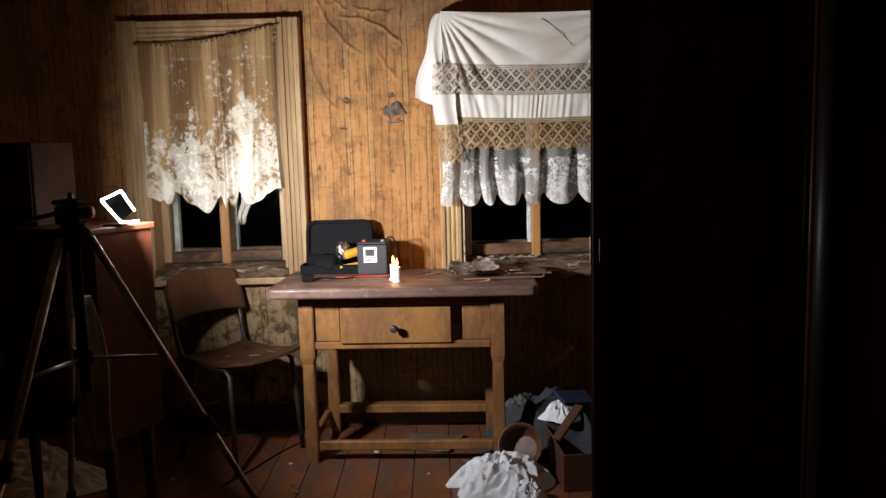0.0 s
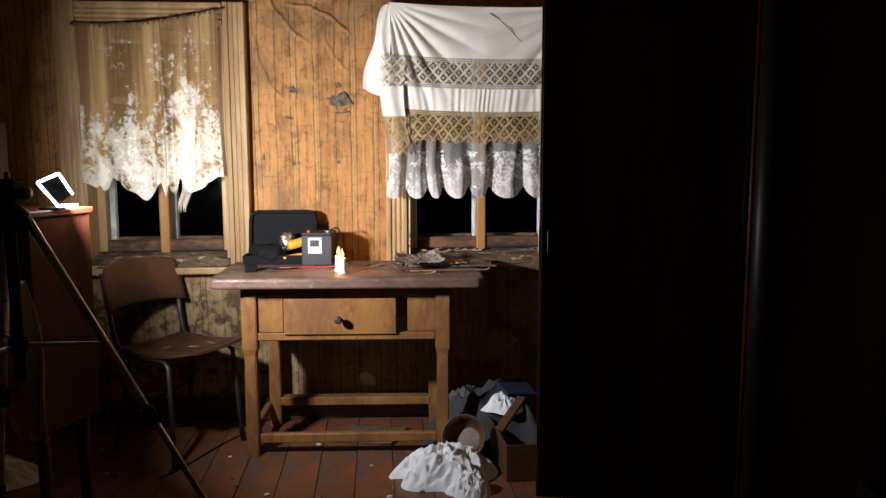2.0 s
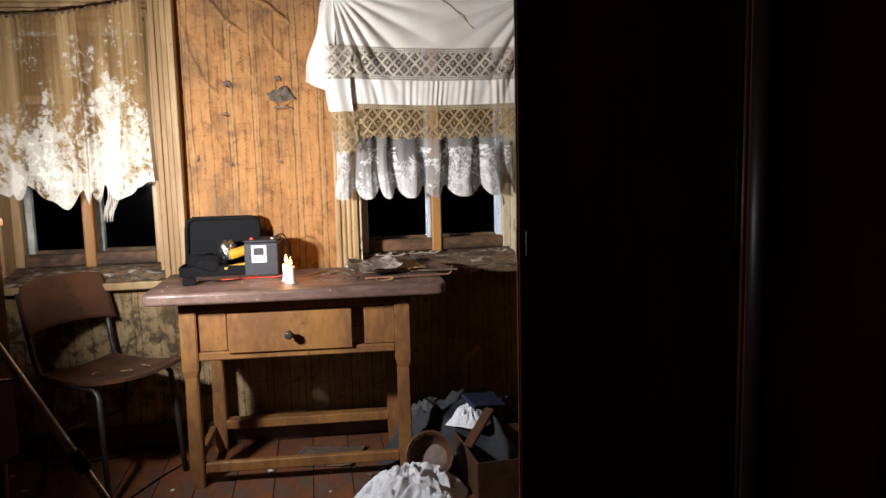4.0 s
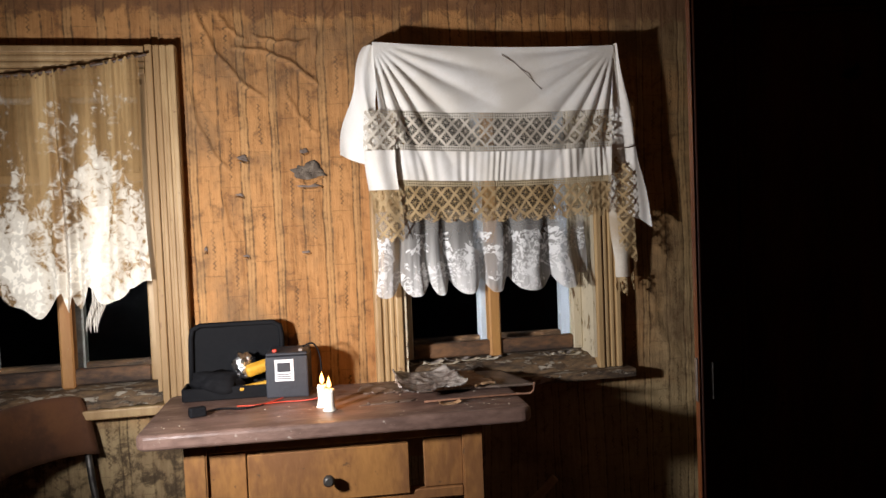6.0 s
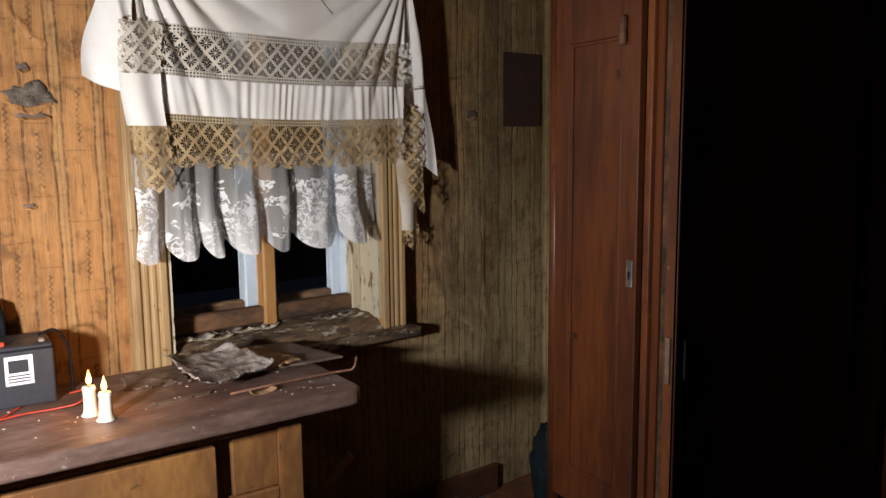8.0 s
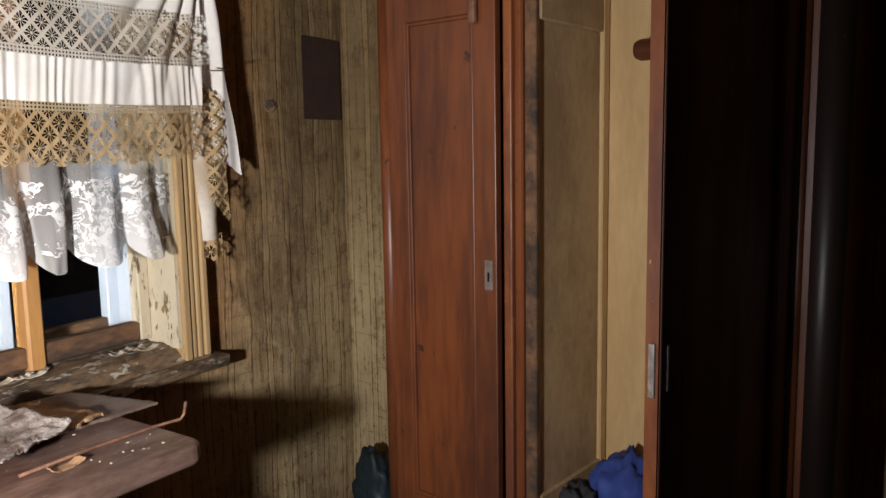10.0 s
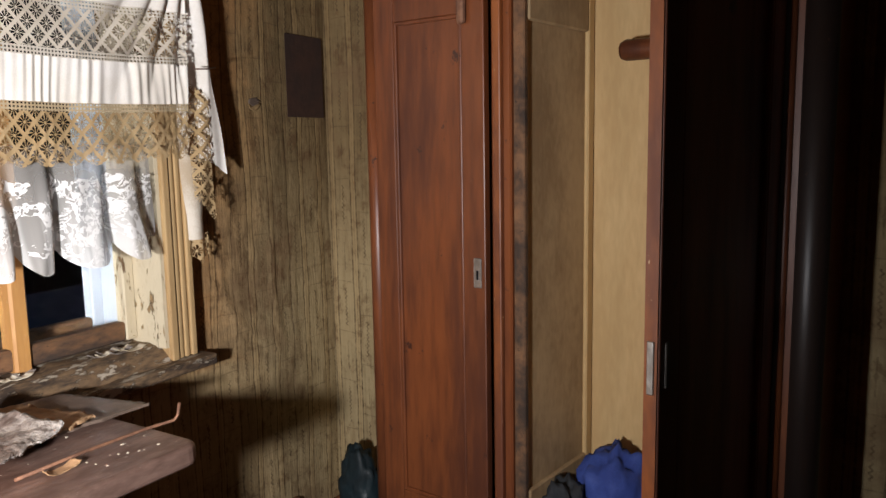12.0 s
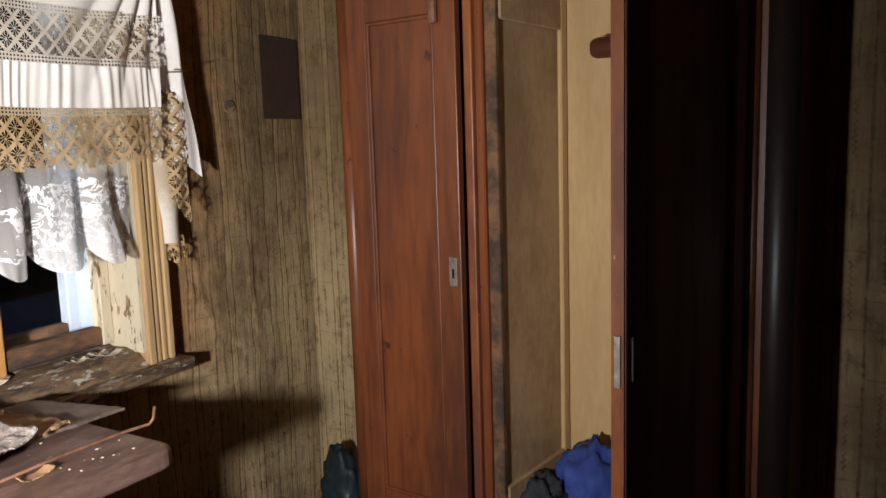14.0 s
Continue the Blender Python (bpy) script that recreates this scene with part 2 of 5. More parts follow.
M["blue_white"] = peeling("bluish_white_paint", (0.30, 0.31, 0.33), (0.16, 0.15, 0.15), (0.52, 0.56, 0.62), 0.36, (1, 1, 0.3))
M["table"] = worn("ochre_table_paint", (0.30, 0.140, 0.043), (0.165, 0.070, 0.023), 0.5, 5.0, 40.0, 0.0012, (0.10, 0.050, 0.022), (1, 1, 0.4))
M["tabletop"] = worn("brown_tabletop_paint", (0.185, 0.115, 0.090), (0.085, 0.048, 0.036), 0.42, 9.0, 60.0, 0.0016, (0.30, 0.24, 0.20), (0.4, 1, 1))
M["wardrobe"] = worn("red_brown_wardrobe_paint", (0.185, 0.056, 0.019), (0.075, 0.023, 0.011), 0.38, 3.2, 50.0, 0.0006, (0.045, 0.018, 0.012), (1, 1, 0.15), 0.45)
M["edge_wood"] = worn("rubbed_orange_wood", (0.27, 0.085, 0.024), (0.12, 0.036, 0.015), 0.45, 7.0, 50.0, 0.0006, (0.5, 0.33, 0.18), (1, 1, 0.3))
M["plywood"] = worn("pale_plywood", (0.66, 0.46, 0.22), (0.52, 0.34, 0.15), 0.6, 3.0, 60.0, 0.0005, None, (1, 1, 0.25))
M["fibreboard"] = worn("stained_fibreboard", (0.47, 0.335, 0.185), (0.31, 0.205, 0.105), 0.7, 5.0, 60.0, 0.0008, None, (1, 1, 0.5))
M["cabinet"] = worn("varnished_cabinet_veneer", (0.085, 0.024, 0.010), (0.05, 0.015, 0.008), 0.5, 4.0, 50.0, 0.0005, None, (1, 1, 0.2), 0.15)
M["chair_ply"] = worn("worn_chair_plywood", (0.105, 0.046, 0.024), (0.058, 0.027, 0.016), 0.42, 6.0, 50.0, 0.0006, (0.10, 0.045, 0.025))
M["tube"] = worn("dull_steel_tube", (0.10, 0.09, 0.08), (0.05, 0.045, 0.04), 0.45, 9.0, metal=0.6)
M["rotten"] = worn("rotten_dark_wood", (0.20, 0.10, 0.045), (0.045, 0.03, 0.022), 0.75, 9.0, 60.0, 0.003, (0.02, 0.015, 0.012), (0.4, 1, 1))
M["chrome"] = worn("silver_tube", (0.70, 0.69, 0.67), (0.55, 0.53, 0.51), 0.32, 12.0, metal=0.5)
M["steel"] = worn("worn_steel", (0.42, 0.40, 0.37), (0.25, 0.22, 0.19), 0.4, 12.0, metal=0.8)
M["black"] = worn("black_plastic", (0.006, 0.006, 0.007), (0.011, 0.011, 0.012), 0.7, 12.0, 90.0, 0.0004, None, (1, 1, 1), 0.07)
M["white_cloth"] = worn("white_cotton", (0.80, 0.77, 0.72), (0.70, 0.65, 0.57), 0.9, 5.0, 300.0, 0.0004)
M["lace_grey"] = filet_lace("grey_white_filet_lace", (0.58, 0.52, 0.43), (0.44, 0.38, 0.30))
M["lace_tan"] = filet_lace("tan_filet_lace", (0.42, 0.30, 0.16), (0.30, 0.20, 0.095))
M["net_grey"] = net_border("grey_net_border", (0.58, 0.53, 0.45), (0.46, 0.41, 0.33))
M["net_tan"] = net_border("tan_net_border", (0.44, 0.35, 0.22), (0.33, 0.25, 0.15))
M["sheer_flowers"] = bouquet_net()
M["white_flowers"] = flower_net("white_flower_net", 0.44, 1.10, 1.40, (0.74, 0.73, 0.71), (0.36, 0.34, 0.31), 0.8, 0.75, 0.9)
M["stained_cloth"] = worn("stained_cotton", (0.70, 0.64, 0.54), (0.50, 0.40, 0.28), 0.9, 7.0, 300.0, 0.0004)
M["rag"] = worn("crumpled_white_rag", (0.80, 0.82, 0.86), (0.66, 0.66, 0.67), 0.9, 9.0, 200.0, 0.0006)
M["dark_cloth"] = worn("dark_jacket_cloth", (0.02, 0.023, 0.027), (0.042, 0.045, 0.05), 0.85, 9.0, 150.0, 0.001)
M["grey_cloth"] = worn("grey_cloth", (0.09, 0.09, 0.088), (0.05, 0.05, 0.05), 0.9, 9.0, 150.0, 0.001)
M["blue_cloth"] = worn("blue_work_cloth", (0.045, 0.085, 0.33), (0.03, 0.055, 0.24), 0.75, 9.0, 200.0, 0.0008)
M["card"] = worn("brown_cardboard", (0.30, 0.20, 0.115), (0.22, 0.145, 0.08), 0.85, 6.0, 80.0, 0.0006)
M["dark_card"] = worn("dusty_brown_cardboard", (0.15, 0.09, 0.05), (0.10, 0.06, 0.035), 0.85, 6.0, 80.0, 0.0006)
M["paper"] = worn("yellowed_paper", (0.68, 0.62, 0.5), (0.5, 0.42, 0.3), 0.85, 9.0, 90.0, 0.0006)
M["flaky_paint"] = worn("flaking_grey_paint", (0.46, 0.42, 0.38), (0.12, 0.09, 0.075), 0.38, 16.0, 80.0, 0.005, (0.66, 0.62, 0.57))
M["bare_board"] = worn("bare_orange_board", (0.38, 0.23, 0.12), (0.24, 0.14, 0.07), 0.7, 9.0, 60.0, 0.002)
M["dark_board"] = worn("dark_brown_board", (0.17, 0.12, 0.09), (0.10, 0.07, 0.052), 0.5, 7.0, 60.0, 0.001)
M["battery"] = worn("dark_grey_battery_case", (0.040, 0.043, 0.052), (0.028, 0.030, 0.036), 0.45, 9.0, 80.0, 0.0003, None, (1, 1, 1), 0.3)
M["yellow"] = worn("yellow_rubber", (0.62, 0.33, 0.03), (0.5, 0.25, 0.02), 0.5, 12.0)
M["red_wire"] = worn("red_wire", (0.55, 0.06, 0.03), (0.45, 0.05, 0.03), 0.45, 12.0)
M["foil"] = worn("crumpled_foil", (0.75, 0.75, 0.75), (0.55, 0.55, 0.55), 0.25, 30.0, 90.0, 0.004, metal=1.0)
M["wax"] = worn("white_candle_wax", (0.84, 0.80, 0.70), (0.78, 0.72, 0.60), 0.5, 20.0)
M["rust"] = worn("rusty_wire", (0.26, 0.13, 0.075), (0.16, 0.08, 0.05), 0.7, 30.0, metal=0.4)
M["red_print"] = worn("dark_red_calendar_card", (0.050, 0.024, 0.018), (0.032, 0.018, 0.014), 0.7, 8.0)
M["dark_varnish"] = worn("dark_worn_varnish", (0.030, 0.018, 0.014), (0.018, 0.012, 0.010), 0.4, 5.0, 60.0, 0.0006, (0.06, 0.03, 0.02), (1, 1, 0.1), 0.35)
M["navy"] = worn("navy_book_cloth", (0.018, 0.024, 0.065), (0.012, 0.015, 0.04), 0.6, 9.0)
M["dark_box"] = worn("dull_brown_wood", (0.065, 0.036, 0.026), (0.045, 0.026, 0.019), 0.7, 5.0, 50.0, 0.0006, None, (0.3, 1, 1), 0.15)
M["teal"] = worn("teal_plastic", (0.014, 0.026, 0.031), (0.008, 0.013, 0.015), 0.5, 8.0)
M["bare_plaster"] = worn("bared_grey_plaster", (0.17, 0.135, 0.10), (0.08, 0.06, 0.045), 0.9, 30.0, 90.0, 0.005)


def glow(name, color, strength):
    m = Mat(name, color, 0.5)
    m.b.inputs["Emission Color"].default_value = (*color, 1)
    m.b.inputs["Emission Strength"].default_value = strength
    return m.m


M["flame"] = glow("candle_flame", (1.0, 0.52, 0.15), 8.0)
M["led"] = glow("lit_led_rim", (1.0, 0.97, 0.92), 90.0)
glass = Mat("window_glass", (0.9, 0.95, 0.95), 0.06, 0, 0.5)
glass.b.inputs["Transmission Weight"].default_value = 1.0
glass.b.inputs["IOR"].default_value = 1.1
M["glass"] = glass.m


# ---- mesh helpers ----
def mesh_of(bm, name):
    me = bpy.data.meshes.new(name)
    bm.to_mesh(me)
    bm.free()
    return me


def box(bm, x0, x1, y0, y1, z0, z1, bevel=0.0, segments=1):
    """A box with rounded edges, added to bm."""
    new_verts = [bm.verts.new((x, y, z)) for x in (x0, x1) for y in (y0, y1) for z in (z0, z1)]
    a = new_verts
    faces = [bm.faces.new([a[i] for i in q]) for q in ((0, 1, 3, 2), (4, 6, 7, 5), (0, 4, 5, 1), (2, 3, 7, 6), (0, 2, 6, 4), (1, 5, 7, 3))]
    if bevel:
        edges = list({e for f in faces for e in f.edges})
        bmesh.ops.bevel(bm, geom=edges, offset=bevel, segments=segments, affect="EDGES", profile=0.5)
    return bm


def boxes(*items, bevel=0.0, segments=1):
    bm = bmesh.new()
    for it in items:
        box(bm, *it, bevel=bevel, segments=segments)
    return bm


def sweep(points, radius, sides=8, closed_ends=True):
    """A tube along points; radius a number or one for each point."""
    bm = bmesh.new()
    pts = [Vector(p) for p in points]
    rad = [radius] * len(pts) if not isinstance(radius, (list, tuple)) else radius
    rings, up = [], None
    for i, p in enumerate(pts):
        d = (pts[min(i + 1, len(pts) - 1)] - pts[max(i - 1, 0)]).normalized()
        if up is None:
            up = d.orthogonal().normalized()
        side = d.cross(up).normalized()
        up = side.cross(d).normalized()
        rings.append([bm.verts.new(p + rad[i] * (math.cos(k * math.tau / sides) * side + math.sin(k * math.tau / sides) * up)) for k in range(sides)])
    for r, q in zip(rings, rings[1:]):
        for k in range(sides):
            bm.faces.new((r[k], r[(k + 1) % sides], q[(k + 1) % sides], q[k]))
    if closed_ends:
        bm.faces.new(rings[0][::-1])
        bm.faces.new(rings[-1])
    bmesh.ops.recalc_face_normals(bm, faces=bm.faces)
    for f in bm.faces:
        f.smooth = len(f.verts) == 4
    return bm


def lathe(profile, sides=20, place=(0, 0, 0)):
    """A turned body about z from (radius, height) pairs."""
    bm = bmesh.new()
    rings = [[bm.verts.new((place[0] + r * math.cos(k * math.tau / sides), place[1] + r * math.sin(k * math.tau / sides), place[2] + z)) for k in range(sides)] for r, z in profile]
    for r, q in zip(rings, rings[1:]):
        for k in range(sides):
            bm.faces.new((r[k], r[(k + 1) % sides], q[(k + 1) % sides], q[k])).smooth = True
    bm.faces.new(rings[0][::-1])
    bm.faces.new(rings[-1])
    return bm


def sheet(nu, nv, shape, thick=0.0, keep=None):
    """A cloth or panel: shape(u, v) gives (place, uv) for u, v from 0 to 1."""
    bm = bmesh.new()
    layer = bm.loops.layers.uv.new("UVMap")
    grid, uvs = {}, {}
    for i in range(nu + 1):
        for j in range(nv + 1):
            p, uv = shape(i / nu, j / nv)
            grid[i, j], uvs[i, j] = bm.verts.new(p), uv
    for i in range(nu):
        for j in range(nv):
            if keep and not keep((i + 0.5) / nu, (j + 0.5) / nv):
                continue
            ks = ((i, j), (i + 1, j), (i + 1, j + 1), (i, j + 1))
            f = bm.faces.new([grid[k] for k in ks])
            f.smooth = True
            for loop, k in zip(f.loops, ks):
                loop[layer].uv = uvs[k]
    loose = [v for v in bm.verts if not v.link_faces]
    bmesh.ops.delete(bm, geom=loose, context="VERTS")
    if thick:
        bm.normal_update()
        rim = [e for e in bm.edges if len(e.link_faces) == 1]
        shift = {v: v.normal * -thick for v in bm.verts}
        copied = bmesh.ops.duplicate(bm, geom=bm.verts[:] + bm.edges[:] + bm.faces[:])
        twin = copied["vert_map"]
        for v, d in shift.items():
            twin[v].co += d
        bmesh.ops.reverse_faces(bm, faces=[g for g in copied["geom"] if isinstance(g, bmesh.types.BMFace)])
        for e in rim:
            a, b = e.verts
            bm.faces.new((a, b, twin[b], twin[a]))
        bmesh.ops.recalc_face_normals(bm, faces=bm.faces[:])
    return bm


def thing(name, label, category, group="", kind="", place=(0, 0, 0), turn=0.0):
    ob = new(name)
    ob.empty_display_size = 0.05
    ob.matrix_world = pose(*place, 0, 0, turn)
    return tagged(ob, label, category, group, kind)


def part(name, bm, material, parent=None, label="", local=None):
    me = mesh_of(bm, name) if isinstance(bm, bmesh.types.BMesh) else bm
    if not me.materials:
        me.materials.append(M[material] if isinstance(material, str) else material)
    ob = new(name, me)
    if parent is not None:
        ob.parent = parent
    if local is not None:
        ob.matrix_basis = local
    return tagged(ob, label)


def solo(name, bm, material, label, category, group="", kind="", m=None):
    ob = part(name, bm, material)
    if m is not None:
        ob.matrix_world = m
    return tagged(ob, label, category, group, kind)


# ---- the room ----
NORTH, EAST, WEST, SOUTH, TOP = 3.77, 1.74, -2.45, -1.6, 2.45
HOLES = [(-1.40, -0.76, 0.80, 1.86), (0.07, 0.80, 0.80, 1.86)]


def in_hole(x, z):
    return any(a < x < b and c < z < d for a, b, c, d in HOLES)


north = tagged(part("wall_north", boxes(
    (WEST - 0.2, -1.40, NORTH + 0.012, NORTH + 0.3, 0, TOP), (-0.76, 0.07, NORTH + 0.012, NORTH + 0.3, 0, TOP), (0.80, EAST + 0.2, NORTH + 0.012, NORTH + 0.3, 0, TOP),
    (-1.40, -0.76, NORTH + 0.012, NORTH + 0.3, 0, 0.80), (0.07, 0.80, NORTH + 0.012, NORTH + 0.3, 0, 0.80),
    (-1.40, -0.76, NORTH + 0.012, NORTH + 0.3, 1.86, TOP), (0.07, 0.80, NORTH + 0.012, NORTH + 0.3, 1.86, TOP)), "plaster"),
    "log wall with old papered face and two windows", "wall", kind="structure")

# raised creases of the loosened paper: (x, z) of both ends, sag, height, width
CREASES = [
    ((-0.60, 2.10), (-0.40, 1.80), 0.03, 0.012, 0.016), ((-0.52, 2.08), (-0.44, 1.99), 0.01, 0.010, 0.014), ((-0.46, 1.96), (-0.20, 1.84), -0.03, 0.014, 0.016),
    ((-0.40, 2.00), (-0.23, 1.985), 0.01, 0.012, 0.014), ((-0.63, 1.86), (-0.52, 1.55), 0.03, 0.009, 0.014), ((-0.54, 1.58), (-0.50, 1.30), 0.02, 0.006, 0.014),
    ((-0.30, 1.80), (-0.20, 1.66), 0.01, 0.006, 0.016), ((-0.10, 2.15), (-0.20, 1.95), 0.02, 0.008, 0.02), ((1.02, 0.95), (1.32, 0.66), 0.03, 0.004, 0.025),
    ((1.05, 1.10), (1.14, 0.72), 0.02, 0.005, 0.02), ((1.30, 1.05), (1.34, 0.70), 0.02, 0.007, 0.02), ((0.2, 2.2), (0.5, 2.12), 0.02, 0.012, 0.02), ((-0.3, 2.25), (0.1, 2.17), 0.03, 0.012, 0.02),
]


def paper_height(x, z):
    h = 0.006 * noise.fractal((x * 2.6, 0.3, z * 2.2), 0.9, 2.1, 3) + 0.0022 * noise.fractal((x * 26, 4.0, z * 7), 0.8, 2.0, 3)
    for (ax, az), (bx, bz), sag, high, wide in CREASES:
        dx, dz = bx - ax, bz - az
        n = math.hypot(dx, dz)
        s = ((x - ax) * dx + (z - az) * dz) / (n * n)
        if -0.1 < s < 1.1:
            d = ((x - ax) * dz - (z - az) * dx) / n - sag * 4 * s * (1 - s) - 0.003 * math.sin(s * 17)
            fade = max(0.0, min(1.0, (s + 0.1) * 6, (1.1 - s) * 6))
            h += 0.85 * high * fade * math.exp(-(d / (0.42 * wide)) ** 2)
    return h


def paper(x0, x1, step):
    nu, nv = int((x1 - x0) / step), int(TOP / step)

    def shape(u, v):
        x, z = x0 + (x1 - x0) * u, TOP * v
        return (x, NORTH - 0.004 - paper_height(x, z), z), (x, z)
    return sheet(nu, nv, shape, keep=lambda u, v: not in_hole(x0 + (x1 - x0) * u, TOP * v))


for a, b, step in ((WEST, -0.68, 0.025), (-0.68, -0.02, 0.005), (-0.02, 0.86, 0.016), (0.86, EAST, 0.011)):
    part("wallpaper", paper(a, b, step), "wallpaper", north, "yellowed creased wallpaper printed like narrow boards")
# the side wall runs askew, along the wardrobe's back
CORNER = Vector((1.122, 3.121, 0))
SKEW = Matrix.Translation(CORNER) @ pose(0, 0, 0, 0, 0, -8.6) @ Matrix.Translation(-CORNER)
east = tagged(part("wall_east", boxes((1.535, 1.75, SOUTH - 0.35, NORTH + 0.1, 0, TOP)), "plaster"), "skewed side wall behind the wardrobe with old paper", "wall", kind="structure")
east.matrix_world = SKEW
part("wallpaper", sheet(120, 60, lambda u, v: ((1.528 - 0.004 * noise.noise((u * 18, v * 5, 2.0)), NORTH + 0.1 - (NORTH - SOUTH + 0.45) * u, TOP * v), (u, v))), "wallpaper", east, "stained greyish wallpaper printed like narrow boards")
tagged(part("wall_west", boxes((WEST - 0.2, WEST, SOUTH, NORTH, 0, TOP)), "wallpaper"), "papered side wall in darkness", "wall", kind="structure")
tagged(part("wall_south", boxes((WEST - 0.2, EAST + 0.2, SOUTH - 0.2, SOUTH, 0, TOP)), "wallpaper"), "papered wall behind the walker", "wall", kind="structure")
tagged(part("ceiling", boxes((WEST - 0.2, EAST + 0.2, SOUTH - 0.2, NORTH + 0.3, TOP, TOP + 0.1)), "ceiling"), "dark boarded ceiling", "ceiling", kind="structure")
floor = tagged(part("floor", boxes((WEST - 0.2, EAST + 0.2, SOUTH - 0.2, NORTH + 0.3, -0.1, -0.012)), "black"), "worn red-brown painted board floor", "floor", kind="structure")

skirting = boxes((WEST, -0.70, NORTH - 0.030, NORTH - 0.006, 0.0, 0.115), (-0.698, 1.36, NORTH - 0.034, NORTH - 0.010, 0.0, 0.112), bevel=0.005, segments=2)
tagged(part("baseboard", skirting, "chair_ply"), "dark brown painted baseboard under the papered wall", "baseboard", kind="structure")

# ---- windows ----
def fluted(bm, x0, x1, z0, z1, y, across="x"):
    """A casing board with raised bands, standing or lying."""
    for a, b, d in ((0, 1, 0.053), (0.03, 0.22, 0.061), (0.30, 0.45, 0.058), (0.52, 0.67, 0.058), (0.74, 0.97, 0.064)):
        if across == "x":
            box(bm, x0 + (x1 - x0) * a, x0 + (x1 - x0) * b, y - d, y + 0.01, z0, z1, 0.004, 2)
        else:
            box(bm, x0, x1, y - d, y + 0.01, z0 + (z1 - z0) * a, z0 + (z1 - z0) * b, 0.004, 2)
    return bm


def sill_top(z0, v):
    return z0 - 0.043 + 0.046 * min(1.0, v / 0.15) + 0.014 * v


def window(name, x0, x1, z0, z1, label, nose):
    mid = (x0 + x1) / 2
    w = thing(name, label, "window", kind="structure")
    w_in = 0.10
    lining = "cream_peel" if nose == "sill" else "casing"
    depth, reach = (0.10, 0.135) if nose == "sill" else (0.072, 0.105)
    part("casing", fluted(bmesh.new(), x0 - w_in, x0, z0 - 0.04, z1 + 0.1, NORTH), "casing", w, "fluted yellowed casing board")
    part("casing", fluted(bmesh.new(), x1 + w_in, x1, z0 - 0.04, z1 + 0.1, NORTH), "casing", w)
    part("casing", fluted(bmesh.new(), x0, x1, z1, z1 + 0.098, NORTH, "z"), "casing", w)
    for a, b, c, d in ((x0, x0 + 0.012, z0, z1), (x1 - 0.012, x1, z0, z1), (x0 + 0.012, x1 - 0.012, z1 - 0.012, z1)):
        part("reveal", boxes((a, b, NORTH - 0.052, NORTH + 0.10, c, d)), lining, w, "reveal board with flaked paint")
        part("outer_reveal", boxes((a, b, NORTH + 0.10, NORTH + 0.28, c, d)), "blue_white", w, "bluish white outer reveal board")
    sill = bmesh.new()
    box(sill, x0 - 0.12, x1 + reach, NORTH - depth, NORTH - 0.004, z0 - 0.075, z0 - 0.042, 0.006, 2)
    part("window_sill", sill, nose, w, "rotten sill with peeling paint" if nose == "sill" else "yellowed sill board")
    base = sheet(40, 14, lambda u, v: ((x0 + (x1 - x0) * u, NORTH - 0.06 + 0.34 * v, sill_top(z0, v) + 0.012 * abs(noise.fractal((u * 9, v * 5, x0), 0.8, 2, 4))), (u, v)))
    part("sill_bed", base, "sill", w, "crumbled sill boards with flaking paint")
    for y, material, f in ((NORTH + 0.06, lining, 0.045), (NORTH + 0.20, "blue_white" if nose == "sill" else "outer_sash", 0.05)):
        part("window_frame", boxes((x0 + 0.012, x0 + 0.05, y, y + 0.04, z0 + 0.02, z1), (x1 - 0.05, x1 - 0.012, y, y + 0.04, z0 + 0.02, z1),
            (x0 + 0.05, x1 - 0.05, y, y + 0.04, z1 - 0.05, z1 - 0.012), bevel=0.004), material, w)
        part("bottom_rail", boxes((x0 + 0.05, x1 - 0.05, y, y + 0.04, z0 + 0.02, z0 + 0.075), bevel=0.006), "rotten", w, "dark rotten bottom rail")
        part("mullion", boxes((mid - f / 2, mid + f / 2, y - 0.012, y + 0.045, z0 + 0.012, z1 - 0.05), bevel=0.006), "sash" if material == lining else material, w)
        for a, b in ((x0 + 0.05, mid - f / 2), (mid + f / 2, x1 - 0.05)):
            part("glazing_bar", boxes((a, b, y + 0.005, y + 0.035, z0 + 0.72, z0 + 0.745), bevel=0.004), material, w)
            for c, d in ((z0 + 0.075, z0 + 0.72), (z0 + 0.745, z1 - 0.05)):
                p = part("pane", boxes((a, b, y + 0.018, y + 0.021, c, d)), "glass", w)
                p.visible_shadow = False
    return w


window("window_1", *HOLES[0], "old double window with yellowed fluted casing at night", "casing")
window("window_2", *HOLES[1], "old double window with rotten sill under draped cloth", "sill")
solo("backdrop", boxes((-12, 12, 14, 14.1, -1, 8)), "black", "unlit night beyond the windows", "backdrop", kind="structure")


